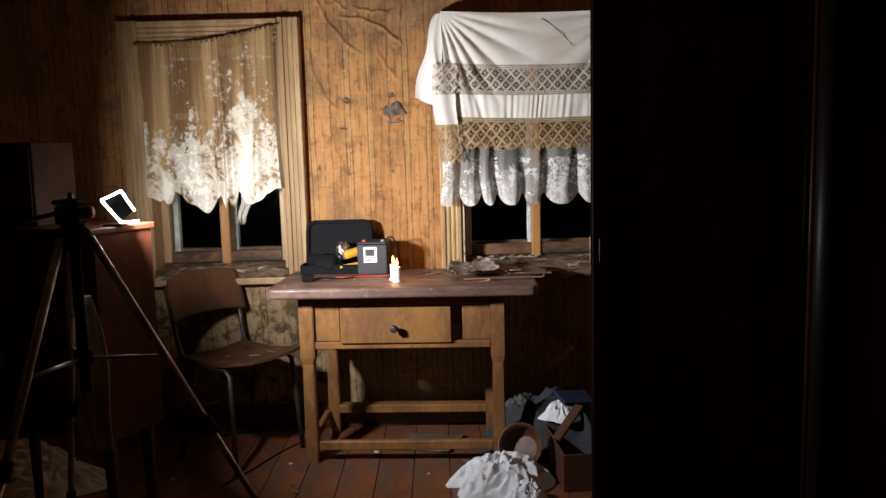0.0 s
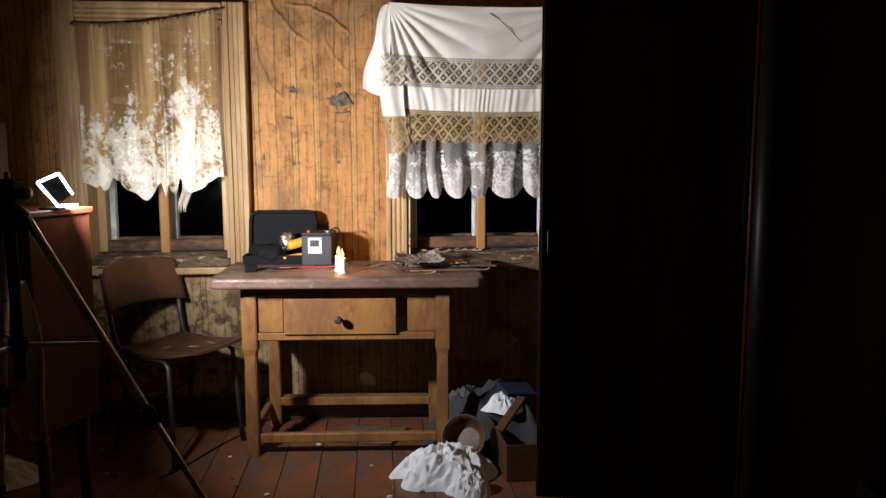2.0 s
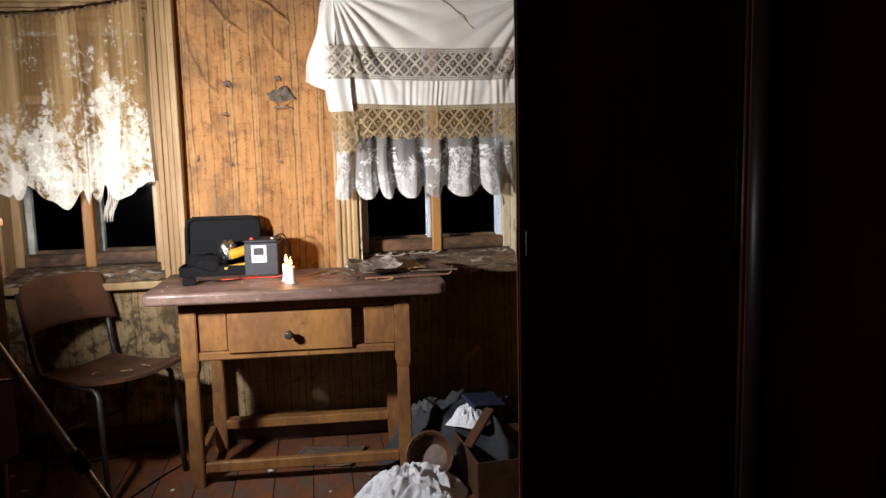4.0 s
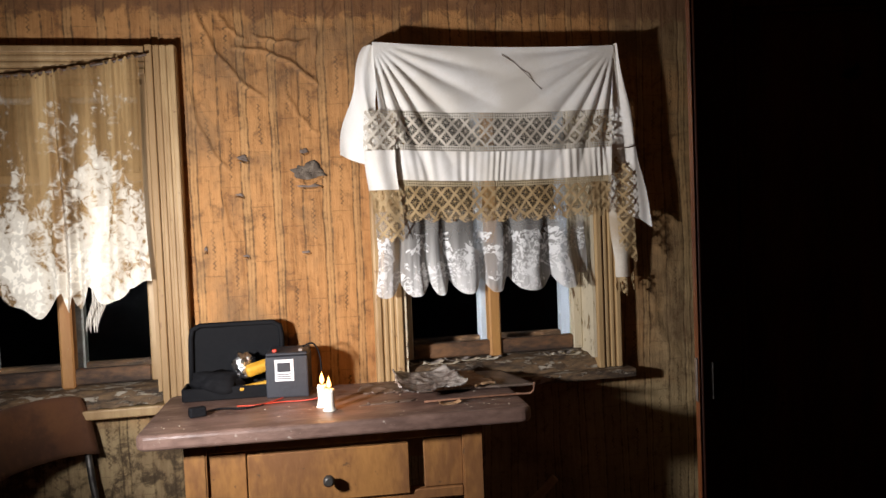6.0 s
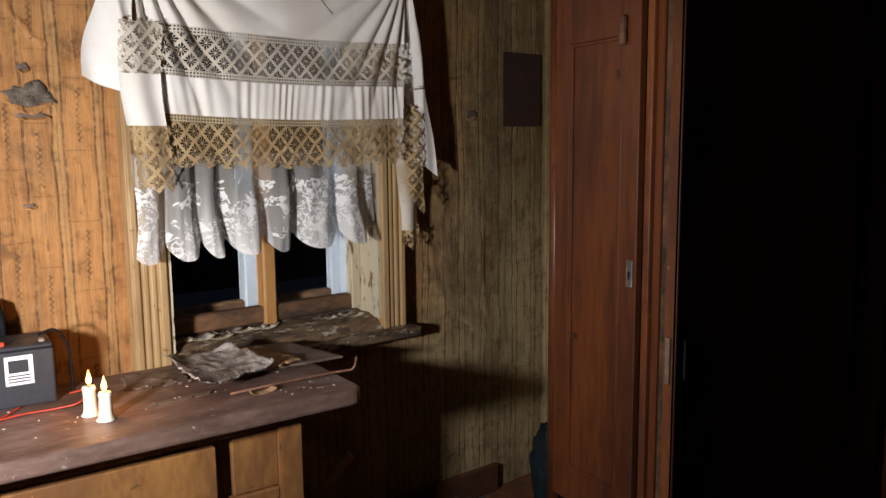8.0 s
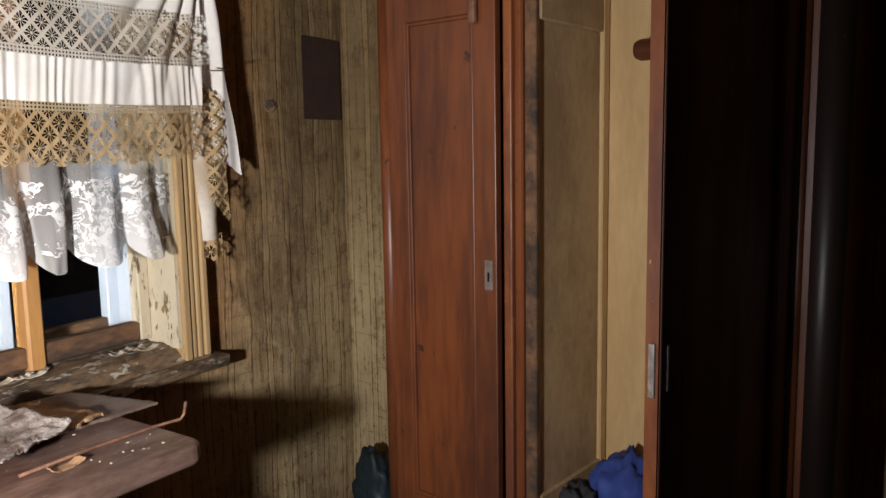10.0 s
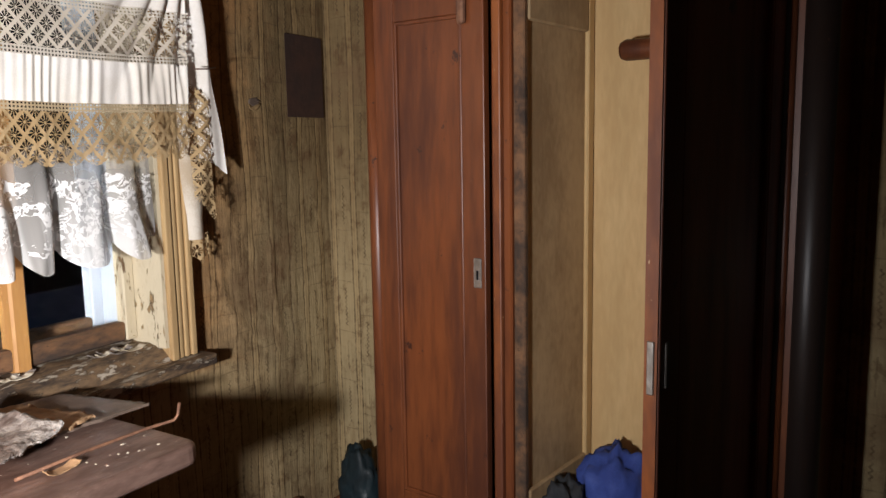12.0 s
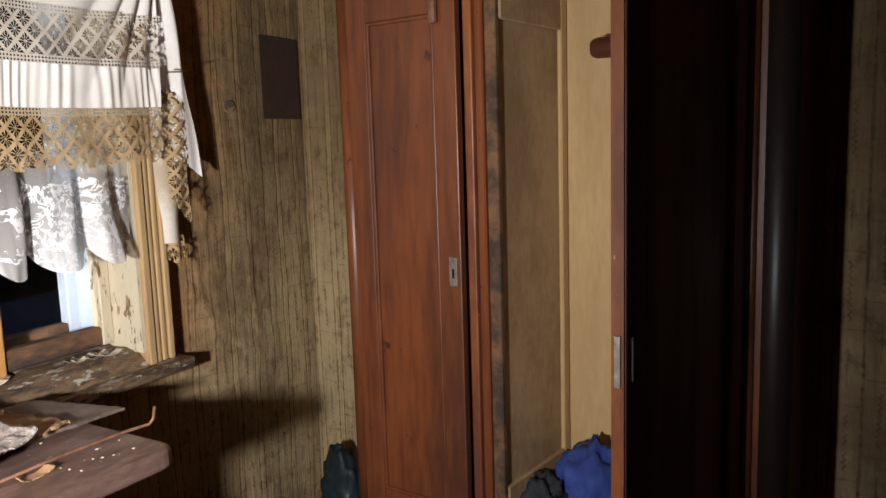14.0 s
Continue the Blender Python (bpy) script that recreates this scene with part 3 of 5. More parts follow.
# ---- table ----
def make_table():
    t = thing("table", "ochre painted wooden table with brown worn top and open drawer", "table")
    x0, x1, y0, y1 = -0.755, 0.365, 3.165, 3.68
    bm = boxes((x0, x1, y0, y1, 0.74, 0.785))
    up = [e for e in bm.edges if abs(e.verts[0].co.z - e.verts[1].co.z) > 0.01]
    bmesh.ops.bevel(bm, geom=up, offset=0.035, segments=5, affect="EDGES", profile=0.5)
    flat = [e for e in bm.edges if abs(e.verts[0].co.z - e.verts[1].co.z) < 0.001 and len(e.link_faces) == 2]
    bmesh.ops.bevel(bm, geom=flat, offset=0.012, segments=3, affect="EDGES", profile=0.5)
    part("tabletop", bm, "tabletop", t, "thick worn brown painted top")
    def leg(x, y):
        b = bmesh.new()
        rows = [(0.0, 0.024), (0.10, 0.027), (0.44, 0.024), (0.47, 0.031), (0.738, 0.031)]
        rings = [[b.verts.new((x + sx * r, y + sy * r, z)) for sx, sy in ((-1, -1), (1, -1), (1, 1), (-1, 1))] for z, r in rows]
        for p, q in zip(rings, rings[1:]):
            for k in range(4):
                b.faces.new((p[k], p[(k + 1) % 4], q[(k + 1) % 4], q[k]))
        b.faces.new(rings[0][::-1]); b.faces.new(rings[-1])
        bmesh.ops.bevel(b, geom=[e for e in b.edges if abs(e.verts[0].co.z - e.verts[1].co.z) > 0.01], offset=0.004, segments=2, affect="EDGES")
        return b
    xl, xr, yf, yb = -0.612, 0.198, 3.285, 3.655
    for x, y in ((xl, yf), (xr, yf), (xl + 0.03, yb), (xr - 0.03, yb)):
        part("leg", leg(x, y), "table", t)
    part("top_rail", boxes((xl + 0.031, xr - 0.031, yf - 0.018, yf + 0.02, 0.692, 0.738), bevel=0.003), "table", t)
    part("bottom_rail", boxes((xl + 0.031, xr - 0.031, yf - 0.022, yf + 0.02, 0.505, 0.537), bevel=0.004), "table", t)
    part("front_panel", boxes((xl + 0.031, -0.472, yf - 0.012, yf + 0.01, 0.539, 0.688), bevel=0.002), "table", t)
    part("front_panel", boxes((0.05, xr - 0.031, yf - 0.012, yf + 0.01, 0.539, 0.688), bevel=0.002), "table", t)
    part("back_rail", boxes((xl + 0.06, xr - 0.06, yb - 0.01, yb + 0.015, 0.52, 0.738), bevel=0.003), "table", t)
    for x in (xl - 0.012, xr - 0.012):
        part("side_rail", boxes((x, x + 0.024, yf + 0.031, yb - 0.031, 0.52, 0.738), bevel=0.003), "table", t)
        part("stretcher", boxes((x, x + 0.026, yf + 0.027, yb - 0.027, 0.085, 0.12), bevel=0.004), "table", t)
    part("stretcher", boxes((xl + 0.027, xr - 0.027, yf - 0.014, yf + 0.016, 0.055, 0.095), bevel=0.004), "table", t)
    part("stretcher", boxes((xl + 0.05, xr - 0.05, yb - 0.03, yb + 0.03, 0.10, 0.14), bevel=0.004), "table", t)
    d = part("drawer", boxes((-0.466, 0.003, 3.250, 3.272, 0.532, 0.684), bevel=0.003), "table", t, "drawer standing slightly open")
    part("drawer_side", boxes((-0.45, -0.435, 3.272, 3.6, 0.545, 0.66)), "table", d)
    part("drawer_side", boxes((-0.03, -0.015, 3.272, 3.6, 0.545, 0.66)), "table", d)
    part("drawer_bottom", boxes((-0.435, -0.03, 3.272, 3.6, 0.545, 0.555)), "table", d)
    knob = lathe([(0.006, 0.0), (0.007, 0.022), (0.016, 0.030), (0.017, 0.042), (0.010, 0.050)], 14)
    part("knob", knob, "tube", d, "dull metal knob", pose(-0.235, 3.251, 0.602, 90, 0, 0))
    pivot = Vector((-0.19, 3.28, 0))
    t.matrix_world = Matrix.Translation(pivot) @ pose(0, 0, 0, 0, 0, -3.0) @ Matrix.Translation(-pivot)
    return t


make_table()


# ---- wardrobe ----
def make_wardrobe():
    w = thing("wardrobe", "red-brown painted two-door wardrobe with one door open", "wardrobe")
    pivot = Vector((1.122, 3.121, 0))
    w.matrix_world = Matrix.Translation(pivot) @ pose(0, 0, 0, 0, 0, -8.6) @ Matrix.Translation(-pivot)
    F, B, Z0, Z1 = 1.12, 1.51, 0.24, 1.98
    yl, yr = 3.255, 2.04
    part("plinth", boxes((F + 0.02, B, yr + 0.076, yl - 0.01, 0.0, Z0 - 0.03), bevel=0.004), "wardrobe", w)
    part("bottom", boxes((F + 0.065, B, yr + 0.076, yl - 0.005, Z0 - 0.03, Z0), bevel=0.004), "wardrobe", w)
    part("top", boxes((F - 0.02, B, yr + 0.012, yl + 0.02, Z1, Z1 + 0.05), bevel=0.008, segments=2), "wardrobe", w)
    part("side_panel", boxes((F + 0.03, B, yl - 0.022, yl, Z0, Z1), bevel=0.002), "wardrobe", w)
    part("side_panel", boxes((F + 0.06, B, yr + 0.052, yr + 0.074, 0.0, Z1), bevel=0.002), "wardrobe", w)
    part("back_panel", boxes((B - 0.008, B, yr + 0.076, yl - 0.025, Z0, Z1)), "plywood", w, "pale yellow plywood back")
    part("corner_post", sweep([(F + 0.034, yr + 0.048, 0.0), (F + 0.034, yr + 0.048, Z1)], 0.035, 24), "dark_varnish", w, "dark glossy rounded corner post")
    part("corner_post", sweep([(F + 0.012, yl - 0.024, Z0 - 0.2), (F + 0.012, yl - 0.024, Z1)], 0.024, 16), "wardrobe", w)
    part("bead", sweep([(F + 0.004, 2.131, Z0), (F + 0.004, 2.131, Z1)], 0.008, 10), "wardrobe", w)
    part("hinge", sweep([(F - 0.008, 2.143, Z0), (F - 0.008, 2.143, Z1)], 0.011, 10), "dark_varnish", w, "long dark piano hinge")
    part("hinge_stile", boxes((F + 0.008, F + 0.06, 2.095, 2.172, 0.05, Z1), bevel=0.003), "wardrobe", w)
    # partition between both halves, framed on the open side
    part("partition", boxes((F + 0.02, B - 0.01, 2.752, 2.772, Z0, Z1)), "fibreboard", w, "stained fibreboard partition")
    part("partition_frame", boxes((F + 0.012, F + 0.03, 2.742, 2.775, Z0, Z1), bevel=0.003), "rotten", w, "dark front edge of partition")
    part("partition_frame", boxes((1.462, B - 0.012, 2.738, 2.752, Z0, Z1), bevel=0.004), "plywood", w)
    part("partition_frame", boxes((F + 0.03, 1.462, 2.738, 2.752, 1.655, Z1), bevel=0.004), "fibreboard", w)
    part("partition_frame", boxes((F + 0.03, 1.462, 2.738, 2.752, Z0, 0.455), bevel=0.004), "fibreboard", w)
    part("stile", boxes((F + 0.004, F + 0.03, 2.776, 2.835, Z0, Z1), bevel=0.004), "wardrobe", w, "dark middle stile")
    part("stile_edge", boxes((F - 0.012, F + 0.006, 2.797, 2.822, Z0, Z1), bevel=0.004, segments=2), "edge_wood", w, "rubbed orange middle stile")

    def door(width, z0, z1, s, r, top):
        """Frame of a door: x along its width from the hinge, y through it, outer face at y = 0."""
        b = bmesh.new()
        box(b, 0, s, 0, 0.024, z0, z1, 0.003, 2)
        box(b, width - s, width, 0, 0.024, z0, z1, 0.003, 2)
        box(b, s, width - s, 0, 0.024, z0, r, 0.003, 2)
        box(b, s, width - s, 0, 0.024, top, z1, 0.003, 2)
        return b

    def panel(width, z0, z1, s):
        b = bmesh.new()
        box(b, s - 0.004, width - s + 0.004, 0.009, 0.016, z0 - 0.004, z1 + 0.004, 0.002)
        for a, c in ((s, s + 0.010), (width - s - 0.010, width - s)):
            box(b, a, c, 0.001, 0.014, z0, z1, 0.003, 2)
        for d, e in ((z0, z0 + 0.010), (z1 - 0.010, z1)):
            box(b, s + 0.010, width - s - 0.010, 0.001, 0.014, d, e, 0.003, 2)
        return b

    z0, z1 = 0.255, Z1 - 0.095
    part("top_rail", boxes((F + 0.002, F + 0.03, yr + 0.09, yl - 0.05, Z1 - 0.09, Z1), bevel=0.004), "wardrobe", w)
    wl = 0.364
    left = part("door", door(wl, z0, z1, 0.070, 0.369, 1.683), "wardrobe", w, "closed glossy red-brown door", Matrix(((0, 1, 0, F - 0.014), (-1, 0, 0, 3.207), (0, 0, 1, 0), (0, 0, 0, 1))))
    part("door_panel", panel(wl, 0.369, 1.683, 0.070), "wardrobe", left)
    part("lock_plate", boxes((wl - 0.036, wl - 0.012, -0.003, 0.0, 0.99, 1.068), bevel=0.002), "steel", left, "worn metal keyhole plate")
    part("keyhole", boxes((wl - 0.027, wl - 0.021, -0.005, -0.002, 1.012, 1.036), bevel=0.001), "black", left)
    part("turn_button", boxes((wl - 0.073, wl - 0.048, -0.018, 0.0, 1.655, 1.735), bevel=0.008, segments=2), "rust", left, "rusty turn button")
    wr = 0.568
    a = math.radians(OPEN)
    ex, ey = Vector((-math.cos(a), math.sin(a), 0)), Vector((math.sin(a), math.cos(a), 0))
    right = part("door", door(wr, z0, z1, 0.075, 0.317, 1.70), "wardrobe", w, "open dark red-brown door", Matrix(((ex.x, ey.x, 0, F - 0.014), (ex.y, ey.y, 0, 2.139), (0, 0, 1, 0), (0, 0, 0, 1))))
    part("door_panel", panel(wr, 0.317, 1.70, 0.075), "wardrobe", right)
    part("edge_strip", boxes((wr, wr + 0.004, 0.002, 0.022, z0 + 0.004, z1 - 0.004)), "edge_wood", right, "rubbed orange door edge")
    part("lock_faceplate", boxes((wr + 0.004, wr + 0.007, 0.006, 0.017, 0.995, 1.075), bevel=0.001), "steel", right, "pale metal lock faceplate")
    part("keyhole_plate", boxes((wr - 0.032, wr - 0.018, -0.003, 0.0, 1.00, 1.07), bevel=0.002), "tube", right, "dark oval keyhole plate")
    part("hanging_rod", sweep([(1.40, 2.116, 1.59), (1.40, 2.60, 1.59), (1.40, 2.612, 1.59)], [0.027, 0.027, 0.022], 18), "wardrobe", w, "broken painted hanging rod")
    return w


OPEN = 1.2
make_wardrobe()


# ---- cabinet with the panel lamp ----
cab = thing("cabinet", "dark varnished cabinet on legs with cloth hung on it", "cabinet", place=(-1.097, 2.411, 0), turn=-23)
W, D, Z0, Z1 = 0.628, 0.245, 0.435, 1.120
part("side_panel", boxes((-0.02, 0.0, 0.0, D, Z0, Z1 - 0.02), bevel=0.002), "cabinet", cab)
part("side_panel", boxes((-W, -W + 0.02, 0.0, D, Z0, Z1 - 0.02), bevel=0.002), "cabinet", cab)
part("top", boxes((-W - 0.01, 0.010, -0.012, D + 0.01, Z1 - 0.02, Z1), bevel=0.004, segments=2), "cabinet", cab)
part("body", boxes((-W + 0.02, -0.02, 0.02, D, Z0, Z1 - 0.02), bevel=0.002), "cabinet", cab)
for x in (-W + 0.04, -0.04):
    for y in (0.04, D - 0.04):
        part("leg", sweep([(x, y, 0.0), (x, y, Z0 + 0.01)], [0.014, 0.022], 12), "cabinet", cab)
for x in (-W + 0.025, -W / 2 + 0.003):
    dr = part("door", boxes((x, x + W / 2 - 0.028, 0.0, 0.018, Z0 + 0.01, Z1 - 0.03), bevel=0.003), "cabinet", cab)
    part("handle", boxes((x + 0.16, x + 0.18, -0.02, 0.0, 0.66, 0.74), bevel=0.004), "steel", dr)
bx = thing("wooden_box", "plain brown wooden box standing on the cabinet", "box", place=(-1.097, 2.411, Z1), turn=-23)
part("body", boxes((-0.61, -0.27, 0.035, 0.20, 0.0, 0.272), bevel=0.006, segments=2), "dark_box", bx)
part("front_frame", boxes((-0.60, -0.28, 0.031, 0.036, 0.012, 0.030), (-0.60, -0.28, 0.031, 0.036, 0.242, 0.260), (-0.60, -0.582, 0.031, 0.036, 0.030, 0.242), (-0.298, -0.28, 0.031, 0.036, 0.030, 0.242), bevel=0.002), "dark_box", bx)


# ---- cloths at the windows ----
def drape():
    """White tablecloth with two crocheted bands, pinned over the window by its corners."""
    cloth = thing("tablecloth", "white cotton cloth with crocheted lace bands pinned over window", "cloth", place=(0.43, 3.64, 1.95))
    base = Matrix.Translation((-0.43, -3.64, -1.95))

    def front(s, z):
        top = 1.95 - 0.012 * math.sin(s * math.pi)
        k = (1.95 - z) / 0.6
        x = -0.01 + 0.03 * k + (0.875 - 0.065 * k) * s
        droop = 0.012 * math.sin(s * math.pi) - 0.02 * (0.5 - s) * 0.4
        y = 3.640 + 0.012 * math.sin(s * 3.0 + 1) * k
        for cx, way in ((0.0, 1), (1.0, -1)):
            ang = math.atan2((1.95 - z) + 0.004, abs(s - cx) * 0.87 + 0.004)
            far = math.hypot(1.95 - z, (s - cx) * 0.87)
            y += 0.0125 * (1.2 - 2 * abs(math.sin(ang * 13 + 2 * cx + 0.5 * math.sin(ang * 5))))  * min(1, far * 8) * math.exp(-((far - 0.22) / 0.2) ** 2) * (0.3 + 0.7 * math.sin(ang * 1.0))
        y += 0.0030 * math.sin(s * 34 + 2 * math.sin(z * 9)) * k
        return x, y - 0.004, z - droop

    def band(z0, z1, folds=0.0, nu=150, nv=20, hem=0.0):
        def shape(u, v):
            z = z0 + (z1 - z0) * v
            x, y, zz = front(u, z)
            if hem:
                zz -= hem * v * abs(math.sin(u * math.pi * 13))
            y += folds * math.sin(u * 190 + 5 * math.sin(u * 13) + (z - z1) * 30 * math.sin(u * 7 + 1)) * (0.6 + 0.4 * math.sin(u * 41))
            return (x, y, zz), (x, z - 1.345 - hem)
        return shape, nu, nv

    def add(name, shape, material, label=""):
        part(name, sheet(shape[1], shape[2], shape[0]), material, cloth, label, base)

    add("cotton_top", band(1.95, 1.722, 0.0, 160, 30), "white_cloth", "plain white cotton with pulled creases")
    add("net_strip", band(1.722, 1.700), "net_grey")
    add("lace_band", band(1.700, 1.605), "lace_grey", "greyish crocheted diamond lace")
    add("net_strip", band(1.605, 1.585), "net_grey")
    add("gathered_band", band(1.585, 1.483, 0.0026, 300, 10), "white_cloth", "gathered white cotton strip")
    add("net_strip", band(1.483, 1.462), "net_tan")
    add("lace_edge", band(1.462, 1.352, 0.001, 200, 16, 0.016), "lace_tan", "tan crocheted lace edge with scallops")

    # left corner hanging free
    def left_wing(u, v):
        z = 1.948 - (0.37 + 0.06 * (1 - u)) * v
        x = -0.008 + 0.02 * v - u * (0.022 + 0.125 * v ** 0.8) + 0.008 * math.sin(v * 9 + u * 4)
        y = 3.638 + 0.045 * u + 0.012 * math.sin(u * 7 + v * 3)
        return (x, y, z), (x, z)
    part("hanging_corner", sheet(24, 40, left_wing), "white_cloth", cloth, "loose white corner", base)

    def left_strip(z0, z1, hem=0.0):
        def shape(u, v):
            z = z0 + (z1 - z0) * v - hem * v * (0.4 + 0.6 * math.sin(u * 9) ** 2)
            x = -0.035 + 0.098 * u + 0.012 * math.sin(z * 11) - 0.03 * (1 - u) * (z - 1.3)
            y = 3.622 + 0.006 * math.sin(u * 7.5 + z * 5) - 0.003 * u
            return (x, y, z), (x, z)
        return shape
    part("lace_strip", sheet(24, 14, left_strip(1.72, 1.585)), "lace_grey", cloth, "", base)
    part("stained_strip", sheet(24, 10, left_strip(1.585, 1.45)), "white_cloth", cloth, "limp white cotton strip", base)
    part("lace_strip", sheet(24, 16, left_strip(1.45, 1.30, 0.03)), "lace_tan", cloth, "", base)

    # right corner with its tail
    def right_wing(u, v):
        z = 1.952 - (0.58 + 0.09 * u) * v
        x = 0.862 + u * (0.008 + 0.155 * v) - 0.01 * v + 0.004 * math.sin(v * 14 + u * 9)
        y = 3.658 + 0.035 * v - 0.030 * u + 0.006 * math.sin(u * 11 + v * 4)
        return (x, y, z), (x, z)
    part("hanging_corner", sheet(24, 50, right_wing), "white_cloth", cloth, "long white folded corner", base)

    def tail(u, v):
        z = 1.60 - 0.50 * v
        wide = 0.04 + 0.05 * math.sin(min(1, v * 1.15) * math.pi * 0.85) ** 1.2
        x = 0.892 + (u - 0.5) * wide + 0.008 * v
        y = 3.692 - 0.014 * math.cos((u - 0.5) * 3)
        return (x, y, z), (x, z)
    part("tail", sheet(12, 40, tail), "stained_cloth", cloth, "cream twisted tail", base)

    def tail_lace(u, v):
        z = 1.56 - 0.34 * v - 0.07 * u
        x = 0.866 + 0.062 * u + 0.012 * v
        return (x, 3.664 - 0.02 * u + 0.006 * math.sin(u * 6 + v * 3), z), (x, z)
    part("lace_strip", sheet(10, 30, tail_lace), "lace_tan", cloth, "", base)

    def tip(u, v):
        z = 1.105 - 0.065 * v + 0.012 * math.sin(u * 8)
        x = 0.868 + 0.075 * u
        return (x, 3.685 + 0.010 * math.sin(u * 9), z), (x, z)
    part("lace_tip", sheet(14, 8, tip), "lace_tan", cloth, "crumpled lace tip", base)

    def dark_line(points):
        part("loose_thread", sweep([front(s, z)[:1] + (3.633,) + (z,) for s, z in points], 0.0013, 6), "dark_board", cloth, "dark twig caught in cloth", base)
    dark_line([(0.52, 1.91), (0.57, 1.885), (0.62, 1.845), (0.685, 1.79)])
    dark_line([(0.86, 1.715), (0.90, 1.67), (0.94, 1.62), (0.965, 1.575)])
    part("loose_thread", sweep([(0.86, 3.617, 1.572), (0.90, 3.612, 1.575), (0.945, 3.625, 1.583)], 0.0022, 6), "dark_board", cloth, "", base)
    return cloth


drape()


def scalloped(name, label, x0, x1, z_top, z_low, folds, y, material, deep, hem, gather=0.0):
    """A hung lace curtain with folds and a scalloped hem; folds are (place, half width) pairs."""
    def shape(u, v):
        bulge = max(math.exp(-((u - c) / (1.0 * w)) ** 4) for c, w in folds)
        hemline = hem * max(max(0.0, 1 - abs((u - c) / (w * 1.3)) ** 2.6) for c, w in folds)
        z = z_top - (z_top - z_low + hemline) * v
        x = x0 + (x1 - x0) * u + 0.012 * math.sin(v * 4 + u * 11) * v
        yy = y - deep * bulge * (0.35 + 0.65 * v) + gather * math.sin(u * 130) * (1 - v) + 0.003 * math.sin(u * 60 + v * 5)
        return (x, yy, z), (x * 1.15, z)
    return solo(name, sheet(180, 60, shape), material, label, "curtain")


scalloped("lace_curtain", "white flowered lace curtain with scalloped hem under cloth", -0.02, 0.755, 1.375, 1.125, [(0.045, 0.052), (0.175, 0.045), (0.275, 0.03), (0.40, 0.062), (0.555, 0.05), (0.725, 0.07), (0.885, 0.05)], 3.70, "white_flowers", 0.058, 0.05)
def net_curtain():
    """Sheer curtain sliding on a slack cord: gathered in two bunches, the hem in uneven scallops."""
    x0, x1, y = -1.388, -0.772, 3.688

    def cord(u):
        return 1.845 + 0.072 * u ** 1.6 - 0.012 * math.sin(u * math.pi)

    def shape(u, v):
        hem = 0.0
        for c, w, d in ((0.07, 0.09, 0.03), (0.17, 0.04, 0.055), (0.41, 0.15, 0.085), (0.58, 0.04, 0.07), (0.655, 0.045, 0.08), (0.81, 0.09, 0.065)):
            hem = max(hem, d * max(0.0, 1 - ((u - c) / w) ** 2))
        low = 1.168 + 0.012 * math.sin(u * 40)
        z = cord(u) + 0.008 * math.sin(u * 170) * (1 - v) ** 6 - (cord(u) - low + hem) * v
        # the middle pleats start from one gathered point of the cord
        pull = math.exp(-((u - 0.60) / 0.07) ** 2) * (1 - v) ** 1.3
        x = x0 + (x1 - x0) * (u + pull * (0.56 - u) * 0.6) + 0.010 * math.sin(v * 4 + u * 9) * v
        pleats = 0.020 * math.exp(-((u - 0.60) / 0.09) ** 2) * math.sin(u * 75) + 0.014 * math.exp(-((u - 0.85) / 0.10) ** 2) * math.sin(u * 60 + 1)
        pleats += 0.009 * math.exp(-((u - 0.10) / 0.10) ** 2) * math.sin(u * 55) + 0.005 * math.sin(u * 21 + v)
        gathers = 0.003 * math.sin(u * 210) * (1 - v) ** 3
        return (x, y - 0.012 - pleats * (0.45 + 0.55 * v) + gathers, z), (x * 1.1, z)
    hung_net = thing("net_curtain", "sheer yellowed net curtain with white bouquets on a slack cord", "curtain")
    part("net", sheet(220, 70, shape), "sheer_flowers", hung_net, "yellowed net with scalloped hem")
    part("cord", sweep([(x0 - 0.02 + 0.66 * i / 24, y - 0.004 - 0.004 * math.sin(i * 2.1), cord(i / 24) + 0.004) for i in range(25)], 0.0045, 6), "dark_board", hung_net, "sagging dark cord")
    for i in range(15):
        u = (0.02, 0.08, 0.14, 0.21, 0.28, 0.35, 0.42, 0.48, 0.52, 0.56, 0.60, 0.68, 0.76, 0.86, 0.94)[i]
        ring = [(0.009 * math.cos(k), 0.003 * math.sin(2 * k), 0.011 * math.sin(k)) for k in [j * math.tau / 10 for j in range(11)]]
        part("ring", sweep(ring, 0.0016, 5, False), "rust", hung_net, "small dark ring", pose(x0 - 0.01 + 0.64 * u, y - 0.006, cord(u), 0, 0, 25 * math.sin(i)))

    def shred(u, v):
        x = -0.972 + 0.062 * u * (1 - 0.35 * v) + 0.012 * math.sin(v * 5)
        return (x, y + 0.006 + 0.006 * math.sin(u * 9 + v * 3), 1.19 - (0.16 + 0.02 * math.sin(u * 23)) * v), (x, 1.42 - 0.2 * v)
    solo("torn_net", sheet(14, 20, shred), "net_grey", "torn strip of dusty white net hanging under the curtain", "cloth")


net_curtain()


